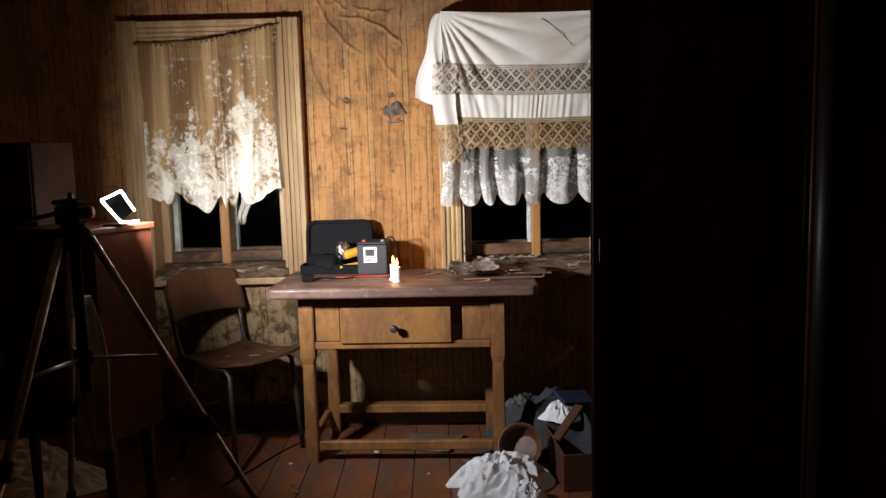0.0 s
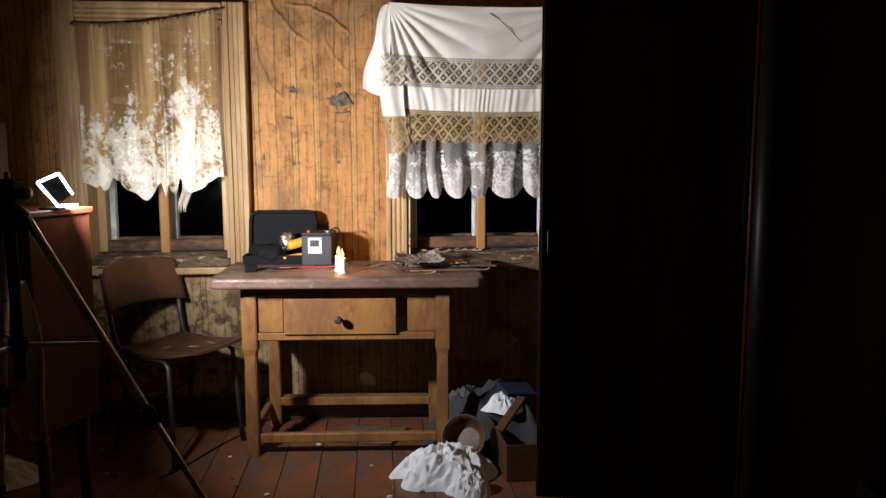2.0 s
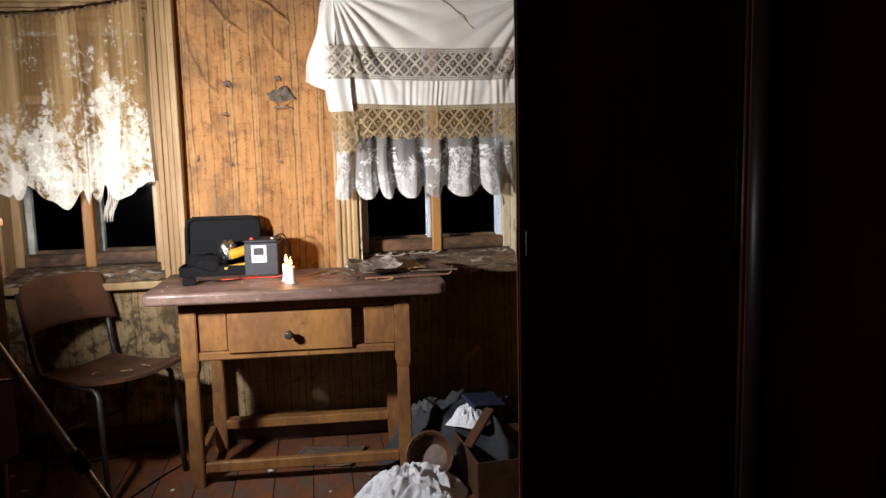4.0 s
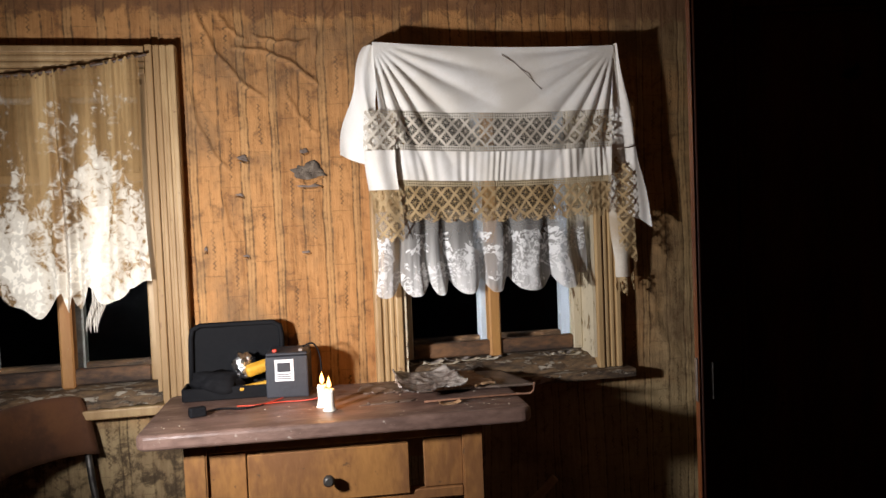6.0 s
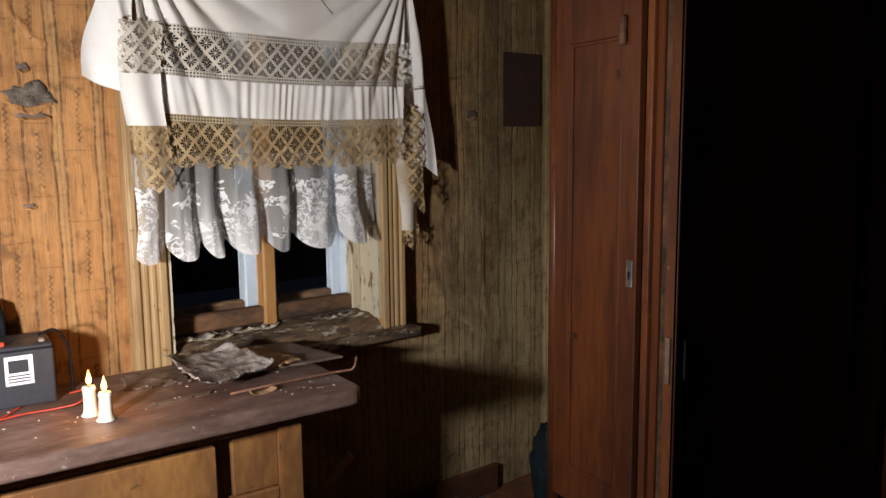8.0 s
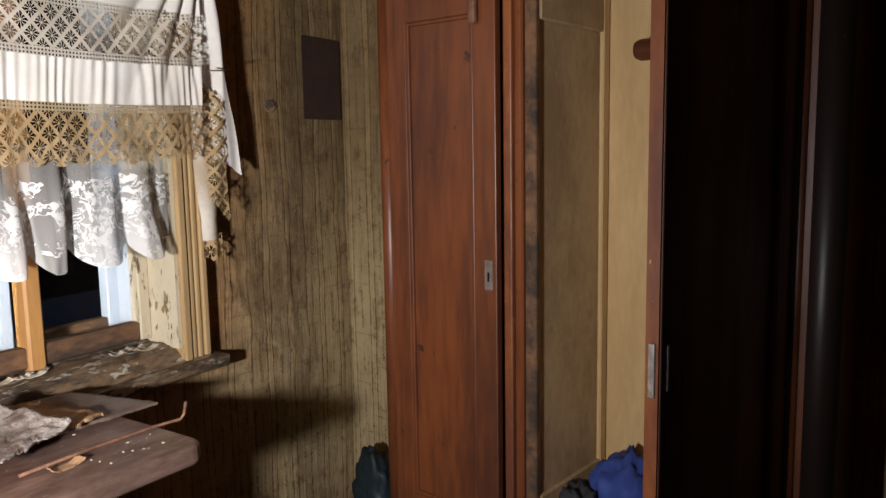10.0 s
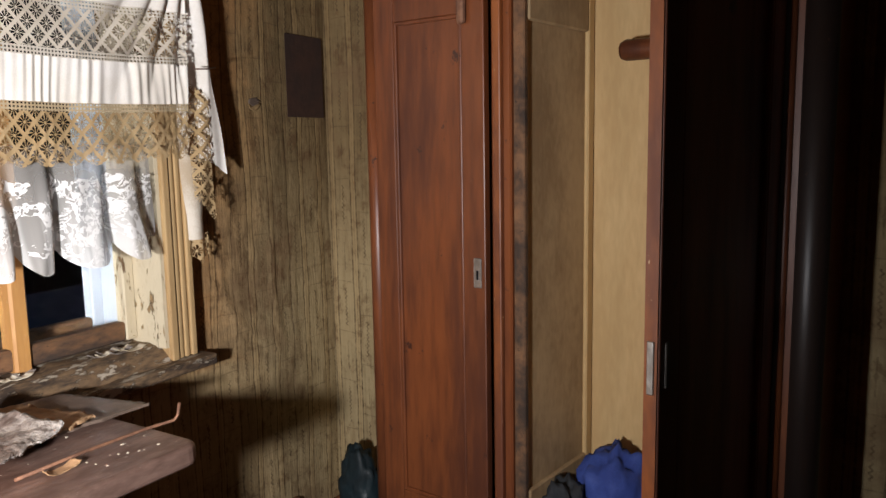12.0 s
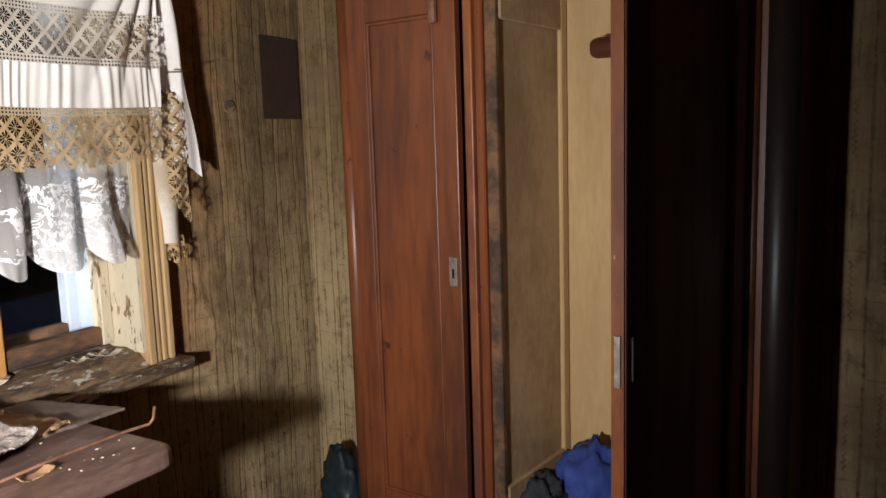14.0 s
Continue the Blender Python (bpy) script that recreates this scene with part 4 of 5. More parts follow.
# ---- things on the table ----
TT = 0.785
case = thing("tool_case", "open black soft tool case against the wall", "case", place=(-0.53, 3.64, TT), turn=-2)
def rounded_plate(w, h, d, r=0.03):
    bm = boxes((-w / 2, w / 2, 0, d, 0, h))
    bmesh.ops.bevel(bm, geom=[e for e in bm.edges if abs(e.verts[0].co.y - e.verts[1].co.y) > d * 0.9], offset=r, segments=5, affect="EDGES", profile=0.5)
    return bm
part("lid", rounded_plate(0.30, 0.215, 0.012, 0.03), "black", case, "upright lid", pose(0.02, 0.035, 0.018, -10, 0, 0))
rim = sweep([(-0.15 + 0.0, 0, 0.0), (-0.15, 0, 0.17), (-0.145, 0, 0.20), (-0.12, 0, 0.213), (0.12, 0, 0.213), (0.145, 0, 0.20), (0.15, 0, 0.17), (0.15, 0, 0.0)], 0.009, 8)
part("lid_rim", rim, "black", case, "", pose(0.02, 0.026, 0.02, -10, 0, 0))
part("tray", boxes((-0.145, 0.145, -0.06, 0.04, 0.0, 0.012), (-0.145, 0.145, -0.068, -0.056, 0.0, 0.042), (-0.15, -0.138, -0.06, 0.04, 0.0, 0.042), (0.138, 0.15, -0.06, 0.04, 0.0, 0.042), bevel=0.003), "black", case, "low padded tray")
part("pocket", boxes((-0.11, 0.12, 0.012, 0.022, 0.05, 0.14), bevel=0.004), "black", case, "", pose(0.02, 0.02, 0.0, -10, 0, 0))

def lump(radius, place, stretch=(1, 1, 1), rough=0.35, seed=0, detail=3, freq=2.2):
    """A crumpled closed body on its support."""
    bm = bmesh.new()
    bmesh.ops.create_icosphere(bm, subdivisions=detail, radius=1.0)
    for v in bm.verts:
        n = v.co.normalized()
        h = 1 + rough * noise.fractal(n * freq + Vector((seed * 7.1, 0, 0)), 0.7, 2.0, 4) + rough * 0.6 * abs(noise.noise(n * freq * 2.3 + Vector((0, seed * 3.3, 0))))
        v.co = Vector((n.x * stretch[0], n.y * stretch[1], n.z * stretch[2])) * radius * h
    low = min(v.co.z for v in bm.verts) * 0.72
    for v in bm.verts:
        v.co.z = max(v.co.z, low) - low
        v.co += Vector(place)
    for f in bm.faces:
        f.smooth = True
    return bm

solo("multimeter", boxes((-0.05, 0.05, -0.02, 0.02, 0, 0.035), bevel=0.011, segments=3), "yellow", "yellow rubber-cased meter lying in the tool case", "meter", m=pose(-0.425, 3.60, 0.865, 18, -14, 8))
solo("pliers", boxes((-0.045, 0.05, -0.012, 0.012, 0, 0.018), bevel=0.006, segments=2), "yellow", "orange-handled pliers lying in the tool case", "pliers", m=pose(-0.455, 3.585, 0.812, 0, -8, 5))
solo("foil_ball", lump(0.032, (0, 0, 0), (1, 1, 1.3), 0.5, 3), "foil", "crumpled silver foil in the tool case", "foil", m=pose(-0.485, 3.62, 0.845))
solo("tool_roll", lump(0.05, (0, 0, 0), (1.5, 0.8, 0.8), 0.4, 5), "black", "heap of dark cables in the tool case", "cable", m=pose(-0.57, 3.61, 0.797))
bat = thing("battery", "dark grey sealed battery with white label on the table", "battery", place=(-0.345, 3.53, TT), turn=-6)
part("body", boxes((-0.068, 0.068, 0, 0.15, 0, 0.135), bevel=0.005, segments=2), "battery", bat)
part("lid", boxes((-0.066, 0.066, 0.002, 0.148, 0.137, 0.146), bevel=0.003), "battery", bat)
part("label", boxes((-0.038, 0.022, -0.0015, 0.0, 0.055, 0.125)), "rag", bat, "white printed label")
part("label_print", boxes((-0.030, 0.012, -0.0025, -0.0015, 0.085, 0.115)), "battery", bat, "grey printed block")
for i in range(3):
    part("label_print", boxes((-0.032, 0.015, -0.0025, -0.0015, 0.062 + i * 0.007, 0.065 + i * 0.007)), "battery", bat)
for x in (-0.04, 0.045):
    part("terminal", boxes((x - 0.007, x + 0.007, 0.02, 0.034, 0.146, 0.156), bevel=0.002), "red_wire" if x < 0 else "steel", bat)

def candle(x, y, h, tilt):
    c = thing("candle", "burning white candle standing on the table", "candle", "candles on the table", place=(x, y, TT))
    part("wax", lathe([(0.020, 0.0), (0.017, 0.006), (0.0145, 0.02), (0.014, h - 0.012), (0.015, h - 0.006), (0.013, h), (0.004, h - 0.004)], 16), "wax", c, "", pose(0, 0, 0, 0, tilt, 0))
    part("wick", sweep([(0, 0, h - 0.006), (0.001, 0, h + 0.010)], 0.001, 5), "black", c)
    part("flame", lathe([(0.0012, 0.0), (0.0055, 0.006), (0.0070, 0.012), (0.0050, 0.021), (0.0020, 0.030), (0.0004, 0.036)], 14), "flame", c, "yellow flame", pose(0, 0, h + 0.002))
    part("wax_pool", lathe([(0.022, 0.0), (0.018, 0.004), (0.012, 0.006)], 14), "wax", c)

candle(-0.222, 3.312, 0.064, 1)
candle(-0.240, 3.368, 0.068, -1)

def flake(name, label, pts, z, material, curl=0.0, thick=0.004, category="board", seed=0, fine=30, torn=1.0):
    """A torn flat piece on the table: pts are its four corners in plan."""
    a, b, c, d = [Vector((*p, 0)) for p in pts]
    size = torn * min(1.6, min((b - a).length, (d - a).length) / 0.13)
    def shape(u, v):
        jag = size * 0.010 * noise.noise((u * 9, v * 9, seed)) + size * 0.006 * noise.noise((u * 31, v * 27, seed + 5.0))
        p = (a * (1 - u) + b * u) * (1 - v) + (d * (1 - u) + c * u) * v
        e = min(u, v, 1 - u, 1 - v)
        k = 1.0 if e < 0.02 else 0.0
        lift = curl * (abs(u - 0.5) * 2) ** 3 + size * 0.006 * noise.fractal((u * 4 + seed, v * 4, 0.5), 0.8, 2, 3)
        return (p.x + k * jag, p.y + k * jag * 1.3, z + max(0.0, lift)), (u, v)
    return solo(name, sheet(fine, fine, shape, thick), material, label, category)

flake("dark_board", "dark brown thin board lying on the table and sill", ((0.06, 3.42), (0.445, 3.39), (0.40, 3.64), (0.10, 3.68)), TT + 0.012, "dark_board", 0.0, 0.006, seed=1, torn=0.25)
flake("torn_board", "torn orange-brown board with ragged edge", ((0.10, 3.37), (0.315, 3.40), (0.285, 3.62), (0.12, 3.66)), TT + 0.024, "bare_board", 0.0, 0.006, seed=2)
flake("paint_flake", "curled sheet of flaking grey painted paper", ((-0.01, 3.29), (0.215, 3.36), (0.19, 3.60), (0.01, 3.62)), TT + 0.034, "flaky_paint", 0.018, 0.003, "paper", seed=3)
flake("splinter", "thin dark splinter of veneer on the table", ((-0.13, 3.33), (0.03, 3.335), (0.05, 3.36), (-0.11, 3.35)), TT + 0.002, "dark_board", 0.0, 0.003, "splinter", seed=4)
flake("splinter", "broken brown veneer strip on the table", ((-0.12, 3.50), (0.03, 3.46), (0.05, 3.60), (-0.10, 3.62)), TT + 0.003, "dark_board", 0.0, 0.004, "splinter", seed=6)
flake("bark_scrap", "small pale curled scrap on the table", ((0.10, 3.245), (0.17, 3.25), (0.165, 3.275), (0.105, 3.27)), TT + 0.002, "bare_board", 0.008, 0.002, "scrap", seed=7)
solo("wire", sweep([(0.06, 3.28, TT + 0.008), (0.2, 3.28, TT + 0.009), (0.33, 3.265, TT + 0.012), (0.385, 3.245, TT + 0.015), (0.395, 3.243, TT + 0.024), (0.398, 3.24, TT + 0.05)], 0.0035, 8), "rust", "bent rusty wire on the table", "wire")
for i in range(16):
    # curled paint on the sill under the cloth
    fx, fy = random.uniform(0.12, 0.76), NORTH + random.uniform(-0.012, 0.05)
    a, b = random.uniform(0.02, 0.05), random.uniform(0.006, 0.016)
    flake("sill_flake", "pale curled flake of old sill paint", ((fx - a, fy - b), (fx + a, fy - b * 0.6), (fx + a * 0.8, fy + b), (fx - a * 0.9, fy + b * 0.8)), sill_top(0.80, (fy - NORTH + 0.06) / 0.34) + 0.005, "paper" if i % 3 else "flaky_paint", random.uniform(0.004, 0.012), 0.0015, "paint flake", seed=20 + i, fine=12)
def cable(points, material, label, r=0.0022):
    pts = [Vector(p) for p in points]
    out = []
    for i in range(len(pts) - 1):
        for k in range(6):
            t = k / 6
            p0, p1, p2, p3 = pts[max(i - 1, 0)], pts[i], pts[i + 1], pts[min(i + 2, len(pts) - 1)]
            out.append(0.5 * (2 * p1 + (p2 - p0) * t + (2 * p0 - 5 * p1 + 4 * p2 - p3) * t * t + (3 * p1 - p0 - 3 * p2 + p3) * t ** 3))
    solo("cable", sweep(out + [pts[-1]], r, 6), material, label, "cable")
cable([(-0.25, 3.52, 0.80), (-0.225, 3.47, 0.815), (-0.25, 3.43, 0.80), (-0.30, 3.45, 0.79), (-0.36, 3.46, 0.789), (-0.42, 3.45, 0.789)], "red_wire", "thin red wire from the battery")
cable([(-0.50, 3.45, 0.789), (-0.44, 3.43, 0.792), (-0.40, 3.47, 0.789), (-0.36, 3.52, 0.789)], "red_wire", "red wire end beside the battery")
cable([(-0.29, 3.62, 0.935), (-0.255, 3.60, 0.945), (-0.235, 3.57, 0.90), (-0.235, 3.54, 0.80)], "black", "black wire looping from the battery", 0.003)
cable([(-0.60, 3.38, 0.792), (-0.55, 3.42, 0.793), (-0.48, 3.41, 0.79), (-0.42, 3.44, 0.79)], "black", "black cable on the tabletop", 0.003)
solo("plug", boxes((-0.025, 0.025, -0.014, 0.014, 0, 0.03), bevel=0.006, segments=2), "black", "black plug lying on the table", "plug", m=pose(-0.61, 3.37, TT, 0, 0, 20))
for i in range(60):
    x, y = random.uniform(-0.7, 0.34), random.uniform(3.20, 3.62)
    if i < 16:
        x, y = random.gauss(0.24, 0.06), random.gauss(3.24, 0.05)
    if not (-0.72 < x < 0.34 and 3.19 < y < 3.64):
        continue
    s = random.uniform(0.001, 0.0032)
    solo("paint_crumb", boxes((-s, s, -s * 0.7, s * 0.7, 0, s * 0.5), bevel=s * 0.2), "paper", "pale paint crumb on the tabletop", "crumb", "paint crumbs", m=pose(x, y, TT, 0, 0, random.uniform(0, 180)))


# ---- wall tears, card and nail ----
def tear(x, z, w, h, seed, patch):
    """A rip in the paper: a dark or bared spot and a small curled lip below it."""
    def shape(u, v):
        a = u * math.tau
        k = 0.8 + 0.5 * noise.noise((math.cos(a) * 1.3, math.sin(a) * 1.3, seed)) + 0.35 * noise.noise((math.cos(a) * 4, math.sin(a) * 4, seed))
        px, pz = x + w * v * k * math.cos(a), z + h * v * k * math.sin(a)
        return (px, NORTH - 0.0065 - paper_height(px, pz), pz), (u, v)
    solo("bare_patch" if patch else "paper_tear", sheet(24, 3, shape, 0.001), "bare_plaster" if patch else "dark_board", "grey bared patch in torn wallpaper" if patch else "small dark tear in the wallpaper", "torn paper", "tears in the wallpaper")

    def lip(u, v):
        px = x + w * (2 * u - 1) * 0.9
        drop = h * (0.55 + 0.35 * math.sin(u * 5 + seed)) * (0.6 + 0.4 * v)
        return (px, NORTH - 0.006 - paper_height(px, z) - 0.010 * v * math.sin(u * math.pi), z - drop - 0.006 * v), (u, v)
    solo("paper_flap", sheet(12, 4, lip, 0.0008), "wallpaper", "curled lip of torn wallpaper", "torn paper", "tears in the wallpaper")


for x, z, w, h, p in ((-0.462, 1.578, 0.024, 0.014, 0), (-0.478, 1.453, 0.018, 0.007, 0), (-0.465, 1.241, 0.015, 0.006, 0), (-0.258, 1.246, 0.018, 0.006, 0), (-0.250, 1.600, 0.018, 0.012, 0), (-0.235, 1.525, 0.066, 0.044, 1), (-0.235, 1.478, 0.050, 0.008, 0), (1.254, 1.503, 0.030, 0.024, 0), (-0.60, 1.27, 0.006, 0.014, 0)):
    tear(x, z, w, h, x * 9 + z, p)
solo("wall_card", rounded_plate(0.20, 0.28, 0.0015, 0.004), "red_print", "dark red blank card pinned on the wallpaper", "card", m=pose(1.505, NORTH - 0.013, 1.458))


# ---- chair ----
def make_chair():
    c = thing("chair", "old plywood chair with tubular steel frame", "chair", place=(-0.93, 3.42, 0), turn=-36)
    def seat(u, v):
        x, y = -0.19 + 0.40 * u, -0.19 + 0.38 * v
        r = 1 - 0.10 * (abs(v - 0.5) * 2) ** 4 * u
        return (x * r, y * (0.92 + 0.08 * u), 0.455 + 0.018 * (u - 0.45) ** 2 * 4 - 0.012 * math.sin(v * math.pi) + 0.01 * u), (u, v)
    part("seat", sheet(20, 20, seat, 0.011), "chair_ply", c, "worn brown plywood seat")
    def back(u, v):
        y = -0.20 + 0.40 * u
        return (-0.235 - 0.05 * v + 0.05 * (abs(u - 0.5) * 2) ** 2, y * (1 - 0.10 * v ** 4), 0.63 + 0.19 * v - 0.015 * (abs(u - 0.5) * 2) ** 4), (u, v)
    part("backrest", sheet(20, 12, back, 0.010), "chair_ply", c, "curved plywood backrest")
    for s in (-1, 1):
        part("side_frame", sweep([(0.16, s * 0.19, 0.0), (0.13, s * 0.175, 0.42), (0.10, s * 0.172, 0.44), (-0.14, s * 0.172, 0.44), (-0.185, s * 0.175, 0.47), (-0.205, s * 0.18, 0.53), (-0.25, s * 0.19, 0.78)], 0.011, 10), "tube", c)
        part("leg", sweep([(-0.10, s * 0.172, 0.44), (-0.21, s * 0.195, 0.0)], 0.011, 10), "tube", c)
    part("cross_bar", sweep([(0.05, -0.172, 0.435), (0.05, 0.172, 0.435)], 0.009, 8), "tube", c)
    part("cross_bar", sweep([(-0.165, -0.18, 0.22), (-0.165, 0.18, 0.22)], 0.008, 8), "tube", c)


make_chair()
for x, y, a in ((-0.86, 3.36, 20), (-0.97, 3.35, 70), (-0.80, 3.42, -30)):
    solo("wood_chip", boxes((-0.022, 0.022, -0.004, 0.004, 0, 0.003), bevel=0.001), "bare_board", "pale chip of wood on the chair seat", "wood chip", "chips on the seat", m=pose(x, y, 0.468, 0, 4, a))


# ---- tripod with its work light ----
def make_tripod():
    t = thing("tripod", "black photo tripod with silver leg tubes", "tripod", place=(-0.985, 2.05, 0))
    part("centre_column", sweep([(0, 0, 0.72), (0, 0, 1.17)], 0.014, 12), "black", t)
    part("shoulder", lathe([(0.03, 1.10), (0.045, 1.115), (0.045, 1.145), (0.025, 1.165)], 16), "black", t)
    part("pan_head", boxes((-0.03, 0.03, -0.035, 0.035, 1.165, 1.215), bevel=0.008, segments=2), "black", t)
    part("plate", boxes((-0.032, 0.032, -0.04, 0.04, 1.217, 1.23), bevel=0.004), "black", t)
    part("knob", lathe([(0.010, 0), (0.016, 0.006), (0.016, 0.022), (0.008, 0.028)], 12), "steel", t, "", pose(0.03, 0, 1.195, 0, 90, 0))
    part("pan_handle", sweep([(-0.03, -0.03, 1.195), (-0.09, -0.16, 1.175), (-0.12, -0.24, 1.16)], [0.006, 0.006, 0.011], 10), "black", t)
    part("bubble_level", lathe([(0.006, 1.23), (0.007, 1.245), (0.004, 1.249)], 10, (0.012, -0.025, 0)), "steel", t)
    part("hub", lathe([(0.02, 0.79), (0.024, 0.80), (0.024, 0.825), (0.02, 0.835)], 12), "black", t)
    for a, reach in ((9, 0.61), (124, 0.58), (247, 0.50)):
        d = Vector((math.cos(radians(a)), math.sin(radians(a)), 0))
        p = lambda k: d * (0.04 + (reach - 0.04) * k) + Vector((0, 0, 1.13 * (1 - k)))
        leg = part("leg", sweep([p(0), p(0.48)], 0.011, 10), "chrome", t, "silver upper leg tube")
        part("lower_tube", sweep([p(0.46), p(0.78)], 0.009, 10), "chrome", leg)
        part("foot_tube", sweep([p(0.76), p(0.985)], 0.0075, 10), "black", leg)
        part("clamp", sweep([p(0.45), p(0.49)], 0.017, 10), "black", leg)
        part("clamp", sweep([p(0.75), p(0.785)], 0.014, 10), "black", leg)
        part("rubber_foot", sweep([p(0.975), p(0.998)], 0.012, 10), "black", leg)
        part("brace", sweep([(d.x * 0.02, d.y * 0.02, 0.81), tuple(p(0.29))], 0.0055, 8), "chrome", t, "silver spreader arm")


make_tripod()
pl = thing("panel_lamp", "lit led panel lamp tilted on the cabinet", "lamp", place=(-1.047, 2.508, 1.120))
rim = [Vector(v) for v in ((-0.052, -0.01, 0.083), (0.005, 0.008, 0.110), (0.046, 0.0, 0.047), (0.006, -0.012, 0.011))]
for i in (0, 1, 3):
    part("lit_rim", sweep([rim[i], rim[(i + 1) % 4]], 0.0036, 8), "led", pl, "glowing white rim")
part("lit_rim", sweep([(0.006, -0.014, 0.012), (0.062, -0.014, 0.015)], 0.0036, 8), "led", pl)
back = bmesh.new()
back.faces.new([back.verts.new(p * 0.94 + Vector((0, 0, 0.004))) for p in rim])
bmesh.ops.solidify(back, geom=back.faces[:], thickness=0.006)
part("panel", back, "black", pl, "dark back of panel")
part("stand", boxes((-0.05, 0.012, -0.02, 0.02, 0.0, 0.008), bevel=0.002), "black", pl)


# ---- cloths and clutter on the floor ----
def hung(u, v):
    x = -1.125 + 0.075 * (u - 0.5) * (1 + 0.7 * math.sin(v * 3)) + 0.035 * v
    return (x + 0.010 * math.sin(v * 6), 2.352 - 0.010 * math.sin(u * 13 + v * 2) - 0.014 * math.sin(v * 3.0), 0.925 - 0.48 * v), (u, v)


solo("hanging_cloth", sheet(24, 50, hung, 0.004), "stained_cloth", "grey-white cloth hung over the cabinet front", "cloth")

def heap(name, label, place, radius, stretch, material, seed, category="cloth", group="", crumple=2.6):
    """A crumpled cloth heap of folded ridges resting on the floor."""
    bm = bmesh.new()
    n = 72
    grid = {}
    for i in range(n + 1):
        for j in range(n + 1):
            a, b = 2 * i / n - 1, 2 * j / n - 1
            x, y = a * math.sqrt(1 - b * b / 2), b * math.sqrt(1 - a * a / 2)
            r = math.hypot(x, y)
            k = 1 + 0.35 * noise.noise((math.atan2(y, x) * 1.1, seed, 0.0)) * r
            p = Vector((x * crumple + seed, y * crumple, seed * 0.7))
            p += 0.55 * Vector((noise.noise(p * 1.3), noise.noise(p * 1.3 + Vector((9, 2, 4))), 0))
            near = noise.voronoi(p * 1.15)[0]
            ridge = 1 - 1.9 * (near[1] - near[0])
            small = noise.voronoi(p * 2.9 + Vector((1, 5, 2)))[0]
            fine = 1 - 2 * (small[1] - small[0])
            crisp = 1 - abs(noise.noise(p * 5.3 + Vector((3, 1, seed)))) * 2
            h = max(0.0, (1 - r ** 2.6)) * (0.36 + 0.46 * ridge + (0.17 * fine + 0.03 * crisp) * min(1.0, crumple / 2.0))
            grid[i, j] = bm.verts.new((place[0] + x * radius * stretch[0] * k, place[1] + y * radius * stretch[1] * k, place[2] + max(0.0, h * radius * stretch[2])))
    for i in range(n):
        for j in range(n):
            bm.faces.new((grid[i, j], grid[i + 1, j], grid[i + 1, j + 1], grid[i, j + 1])).smooth = True
    return solo(name, bm, material, label, category, group)

heap("white_rag", "crumpled white cloth on the floor by the table", (0.19, 3.00, 0), 0.18, (1.12, 0.75, 0.80), "rag", 11.6, crumple=2.5)
heap("white_rag", "small crumpled white cloth on the floor", (0.27, 2.86, 0), 0.09, (1, 0.8, 1.0), "rag", 4.3)
heap("white_rag", "pale cloth heap on the floor by the cabinet", (-1.74, 3.12, 0), 0.26, (1.2, 0.7, 0.45), "rag", 2.7)
heap("white_rag", "pale cloth heap under the cabinet", (-1.95, 3.34, 0), 0.22, (1.2, 0.6, 0.6), "rag", 7.7)
heap("jacket", "dark jacket heaped on the floor by the wall", (0.50, 3.42, 0), 0.30, (1.2, 0.8, 0.95), "dark_cloth", 3.1, "jacket", crumple=1.5)
heap("grey_garment", "grey garment heaped on the floor by the wall", (0.33, 3.50, 0), 0.18, (1, 0.9, 1.3), "grey_cloth", 5.1, "garment", crumple=1.5)
heap("white_rag", "white cloth on top of the clothes heap", (0.47, 3.30, 0.17), 0.085, (1, 0.8, 1.0), "rag", 6.1)
heap("jacket", "dark clothes heaped beside the wardrobe", (0.90, 3.40, 0), 0.26, (1, 0.9, 0.9), "dark_cloth", 8.2, "jacket", crumple=1.4)
solo("dark_bag", lump(0.095, (0, 0, 0), (0.6, 0.8, 1.8), 0.22, 8, 4), "teal", "dull dark teal bag standing between wall and wardrobe", "bag", m=pose(1.43, 3.52, 0))
solo("enamel_bowl", lathe([(0.03, 0), (0.06, 0.01), (0.085, 0.05), (0.095, 0.09), (0.09, 0.09), (0.08, 0.05), (0.05, 0.015)], 20), "chair_ply", "brown bowl tipped over on the floor", "bowl", m=pose(0.30, 3.16, 0.09, 62, 0, -25))

def carton(name, label, w, d, h, m, material="card", flaps=True):
    c = thing(name, label, "box")
    c.matrix_world = m
    t = 0.006
    part("wall", boxes((0, w, 0, t, 0, h), bevel=0.001), material, c)
    part("wall", boxes((0, w, d - t, d, 0, h), bevel=0.001), material, c)
    part("wall", boxes((0, t, t, d - t, 0, h), bevel=0.001), material, c)
    part("wall", boxes((w - t, w, t, d - t, 0, h), bevel=0.001), material, c)
    part("bottom", boxes((t, w - t, t, d - t, 0, t)), material, c)
    if flaps:
        part("flap", boxes((0, t * 0.7, 0.01, d - 0.01, 0, 0.13)), material, c, "", pose(0, 0, h, 0, -28, 0))
    return c

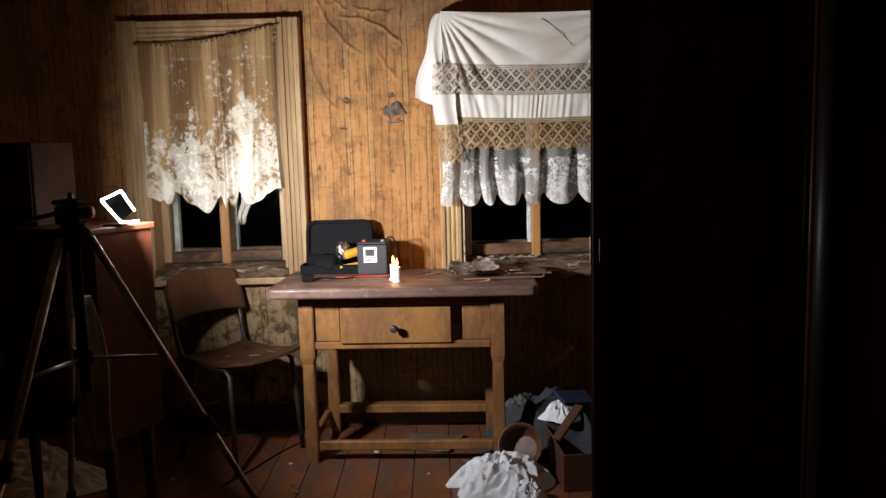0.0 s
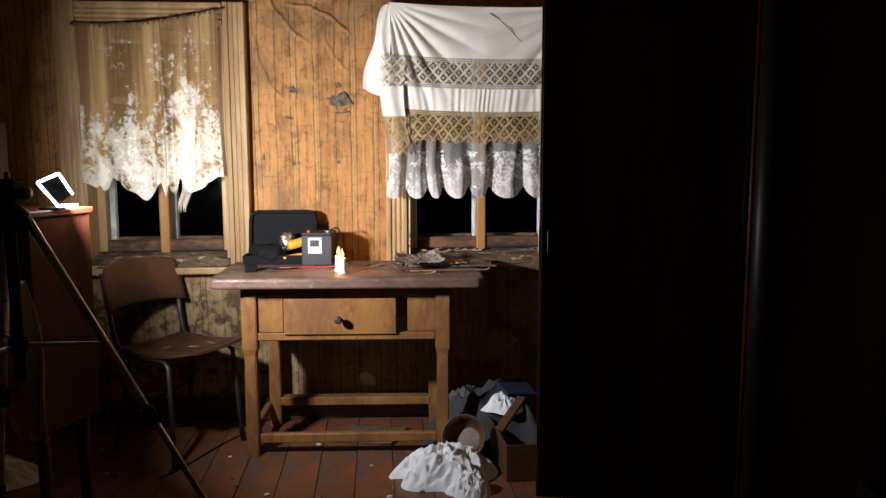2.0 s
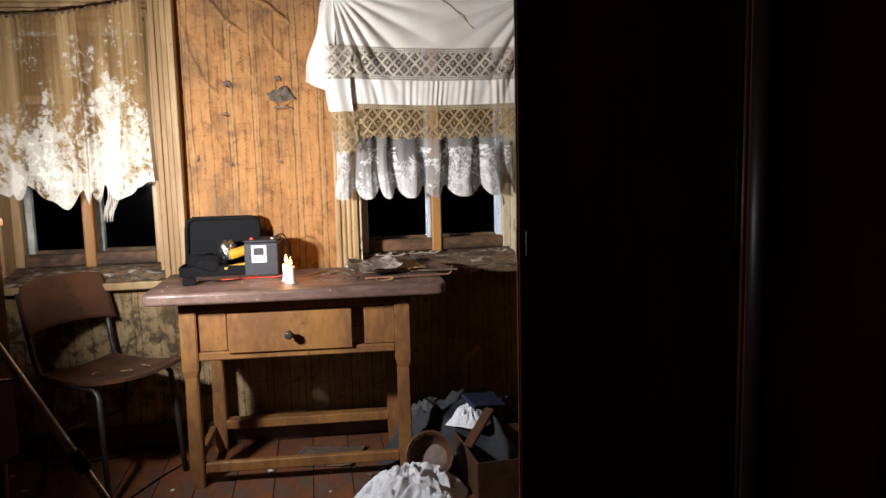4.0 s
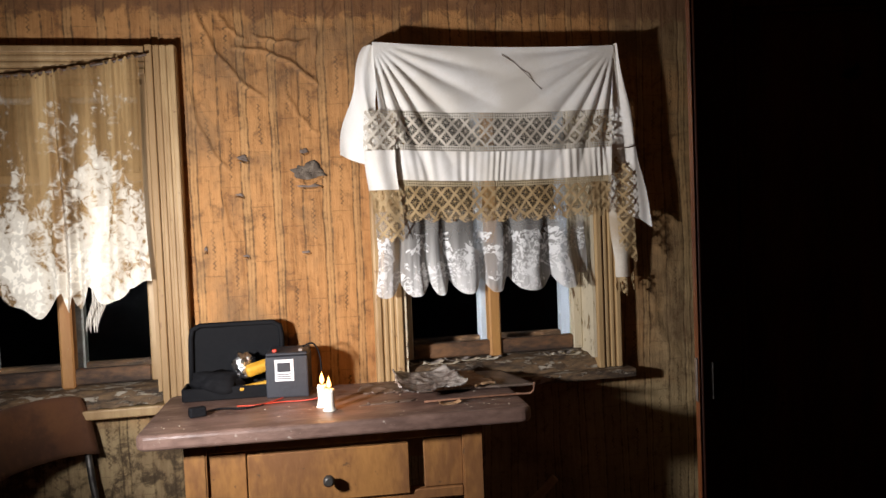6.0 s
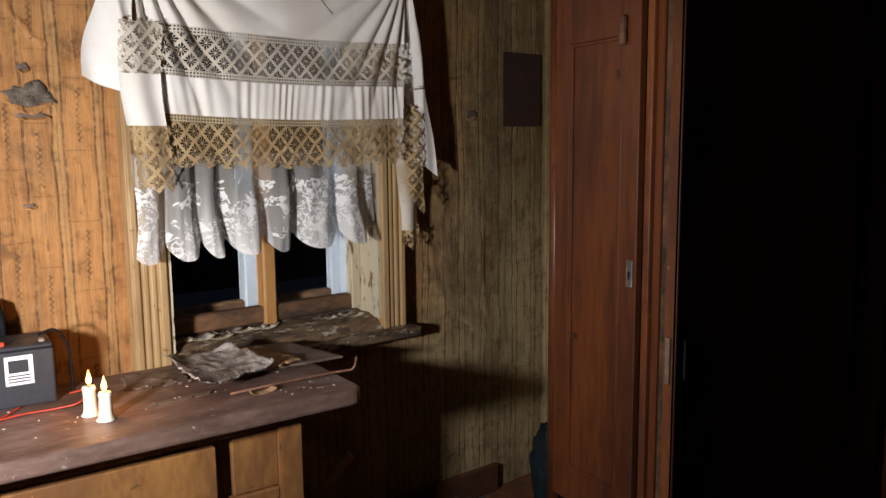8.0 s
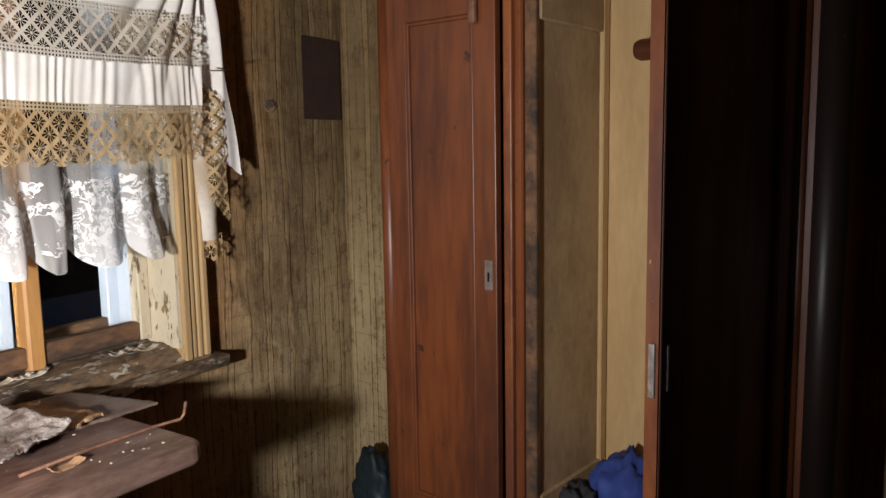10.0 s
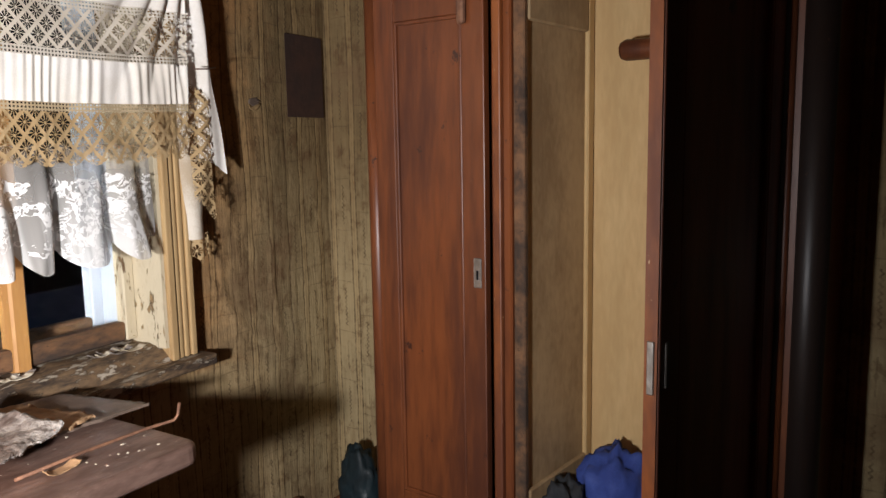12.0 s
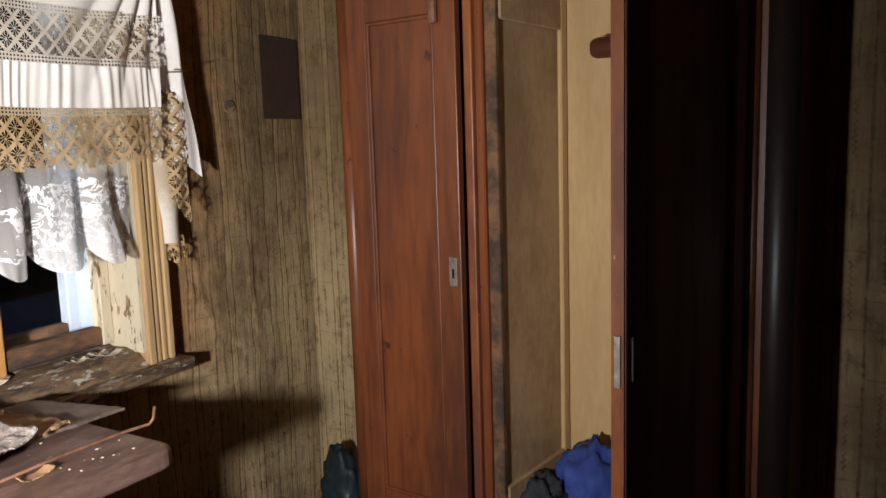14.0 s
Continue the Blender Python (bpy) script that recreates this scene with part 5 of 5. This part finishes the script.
carton("drawer_box", "dark brown wooden drawer box on the floor", 0.42, 0.36, 0.15, pose(0.42, 2.93, 0, 0, 0, 4), "chair_ply", False)
solo("plank", boxes((0, 0.20, 0, 0.04, 0, 0.014), bevel=0.002), "chair_ply", "short broken plank lying across the clothes", "plank", m=pose(0.43, 3.06, 0.155, 0, -28, 48))
solo("book", boxes((0, 0.15, 0, 0.11, 0, 0.018), bevel=0.002), "navy", "dark blue book lying on the clothes", "book", m=pose(0.47, 3.22, 0.25, 12, 8, 20))
solo("stick", sweep([(0.42, 3.60, 0.26), (0.56, 3.55, 0.42)], [0.018, 0.014], 8), "bare_board", "broken stick leaning in the corner heap", "stick")
big = carton("cardboard_box", "open brown cardboard box with printed side", 0.31, 0.36, 0.60, pose(0.886, 1.183, 0, 0, 0, -8.6), "dark_card", False)
for z in (0.43, 0.51):
    part("print_mark", sweep([(-0.002, 0.26 + 0.03 * math.cos(a), z + 0.022 * math.sin(a)) for a in (0.6, 1.4, 2.2, 3.0, 3.8, 4.6, 5.6)], 0.003, 6), "black", big, "dark printed mark")
solo("blue_bag", lump(0.125, (0, 0, 0), (0.85, 0.8, 1.25), 0.28, 2, 4), "blue_cloth", "blue work bag slumped in the wardrobe", "bag", m=pose(1.30, 2.57, 0.242))
solo("dark_rag", lump(0.10, (0, 0, 0), (0.9, 0.8, 1.1), 0.35, 9, 4), "dark_cloth", "dark cloth bundle in the wardrobe", "cloth", m=pose(1.19, 2.68, 0.242))
for i in range(46):
    x, y = random.uniform(-1.4, 0.4), random.uniform(2.2, 3.6)
    s = random.uniform(0.004, 0.013)
    solo("plaster_crumb", boxes((-s, s, -s * 0.8, s * 0.8, 0, s * 0.6), bevel=s * 0.25), "paper" if i % 2 else "bare_plaster", "crumb of plaster on the floor", "crumb", "plaster crumbs", m=pose(x, y, 0, 0, 0, random.uniform(0, 180)))
flake("lino_piece", "torn grey-brown piece of lino on the floor under the table", ((-0.28, 3.42), (-0.02, 3.36), (0.06, 3.56), (-0.20, 3.62)), 0.006, "dark_board", 0.006, 0.003, "lino", seed=41, torn=0.6)
# two dark lines on the floor, laid as thin black tubes
cable([(-1.25, 3.64, 0.003), (-1.1, 3.66, 0.003), (-0.95, 3.70, 0.003)], "black", "thin dark line along the floor", 0.003)
cable([(-0.95, 3.08, 0.003), (-0.87, 3.22, 0.003), (-0.78, 3.42, 0.003), (-0.66, 3.62, 0.003)], "black", "dark line running under the table", 0.003)

# ---- floor boards ----
def floor_boards():
    wide, y0, y1 = 0.152, SOUTH, NORTH
    me = mesh_of(boxes((0, wide - 0.0028, 0, y1 - y0, -0.02, 0), bevel=0.0015), "plank")
    me.materials.append(M["floor"])
    n = int((EAST - WEST) / wide) + 1
    for i in range(n):
        ob = part("plank", me, "floor", floor)
        ob.matrix_basis = pose(WEST + i * wide, y0, random.uniform(-0.003, 0.0), 0, random.uniform(-0.3, 0.3), 0)


floor_boards()
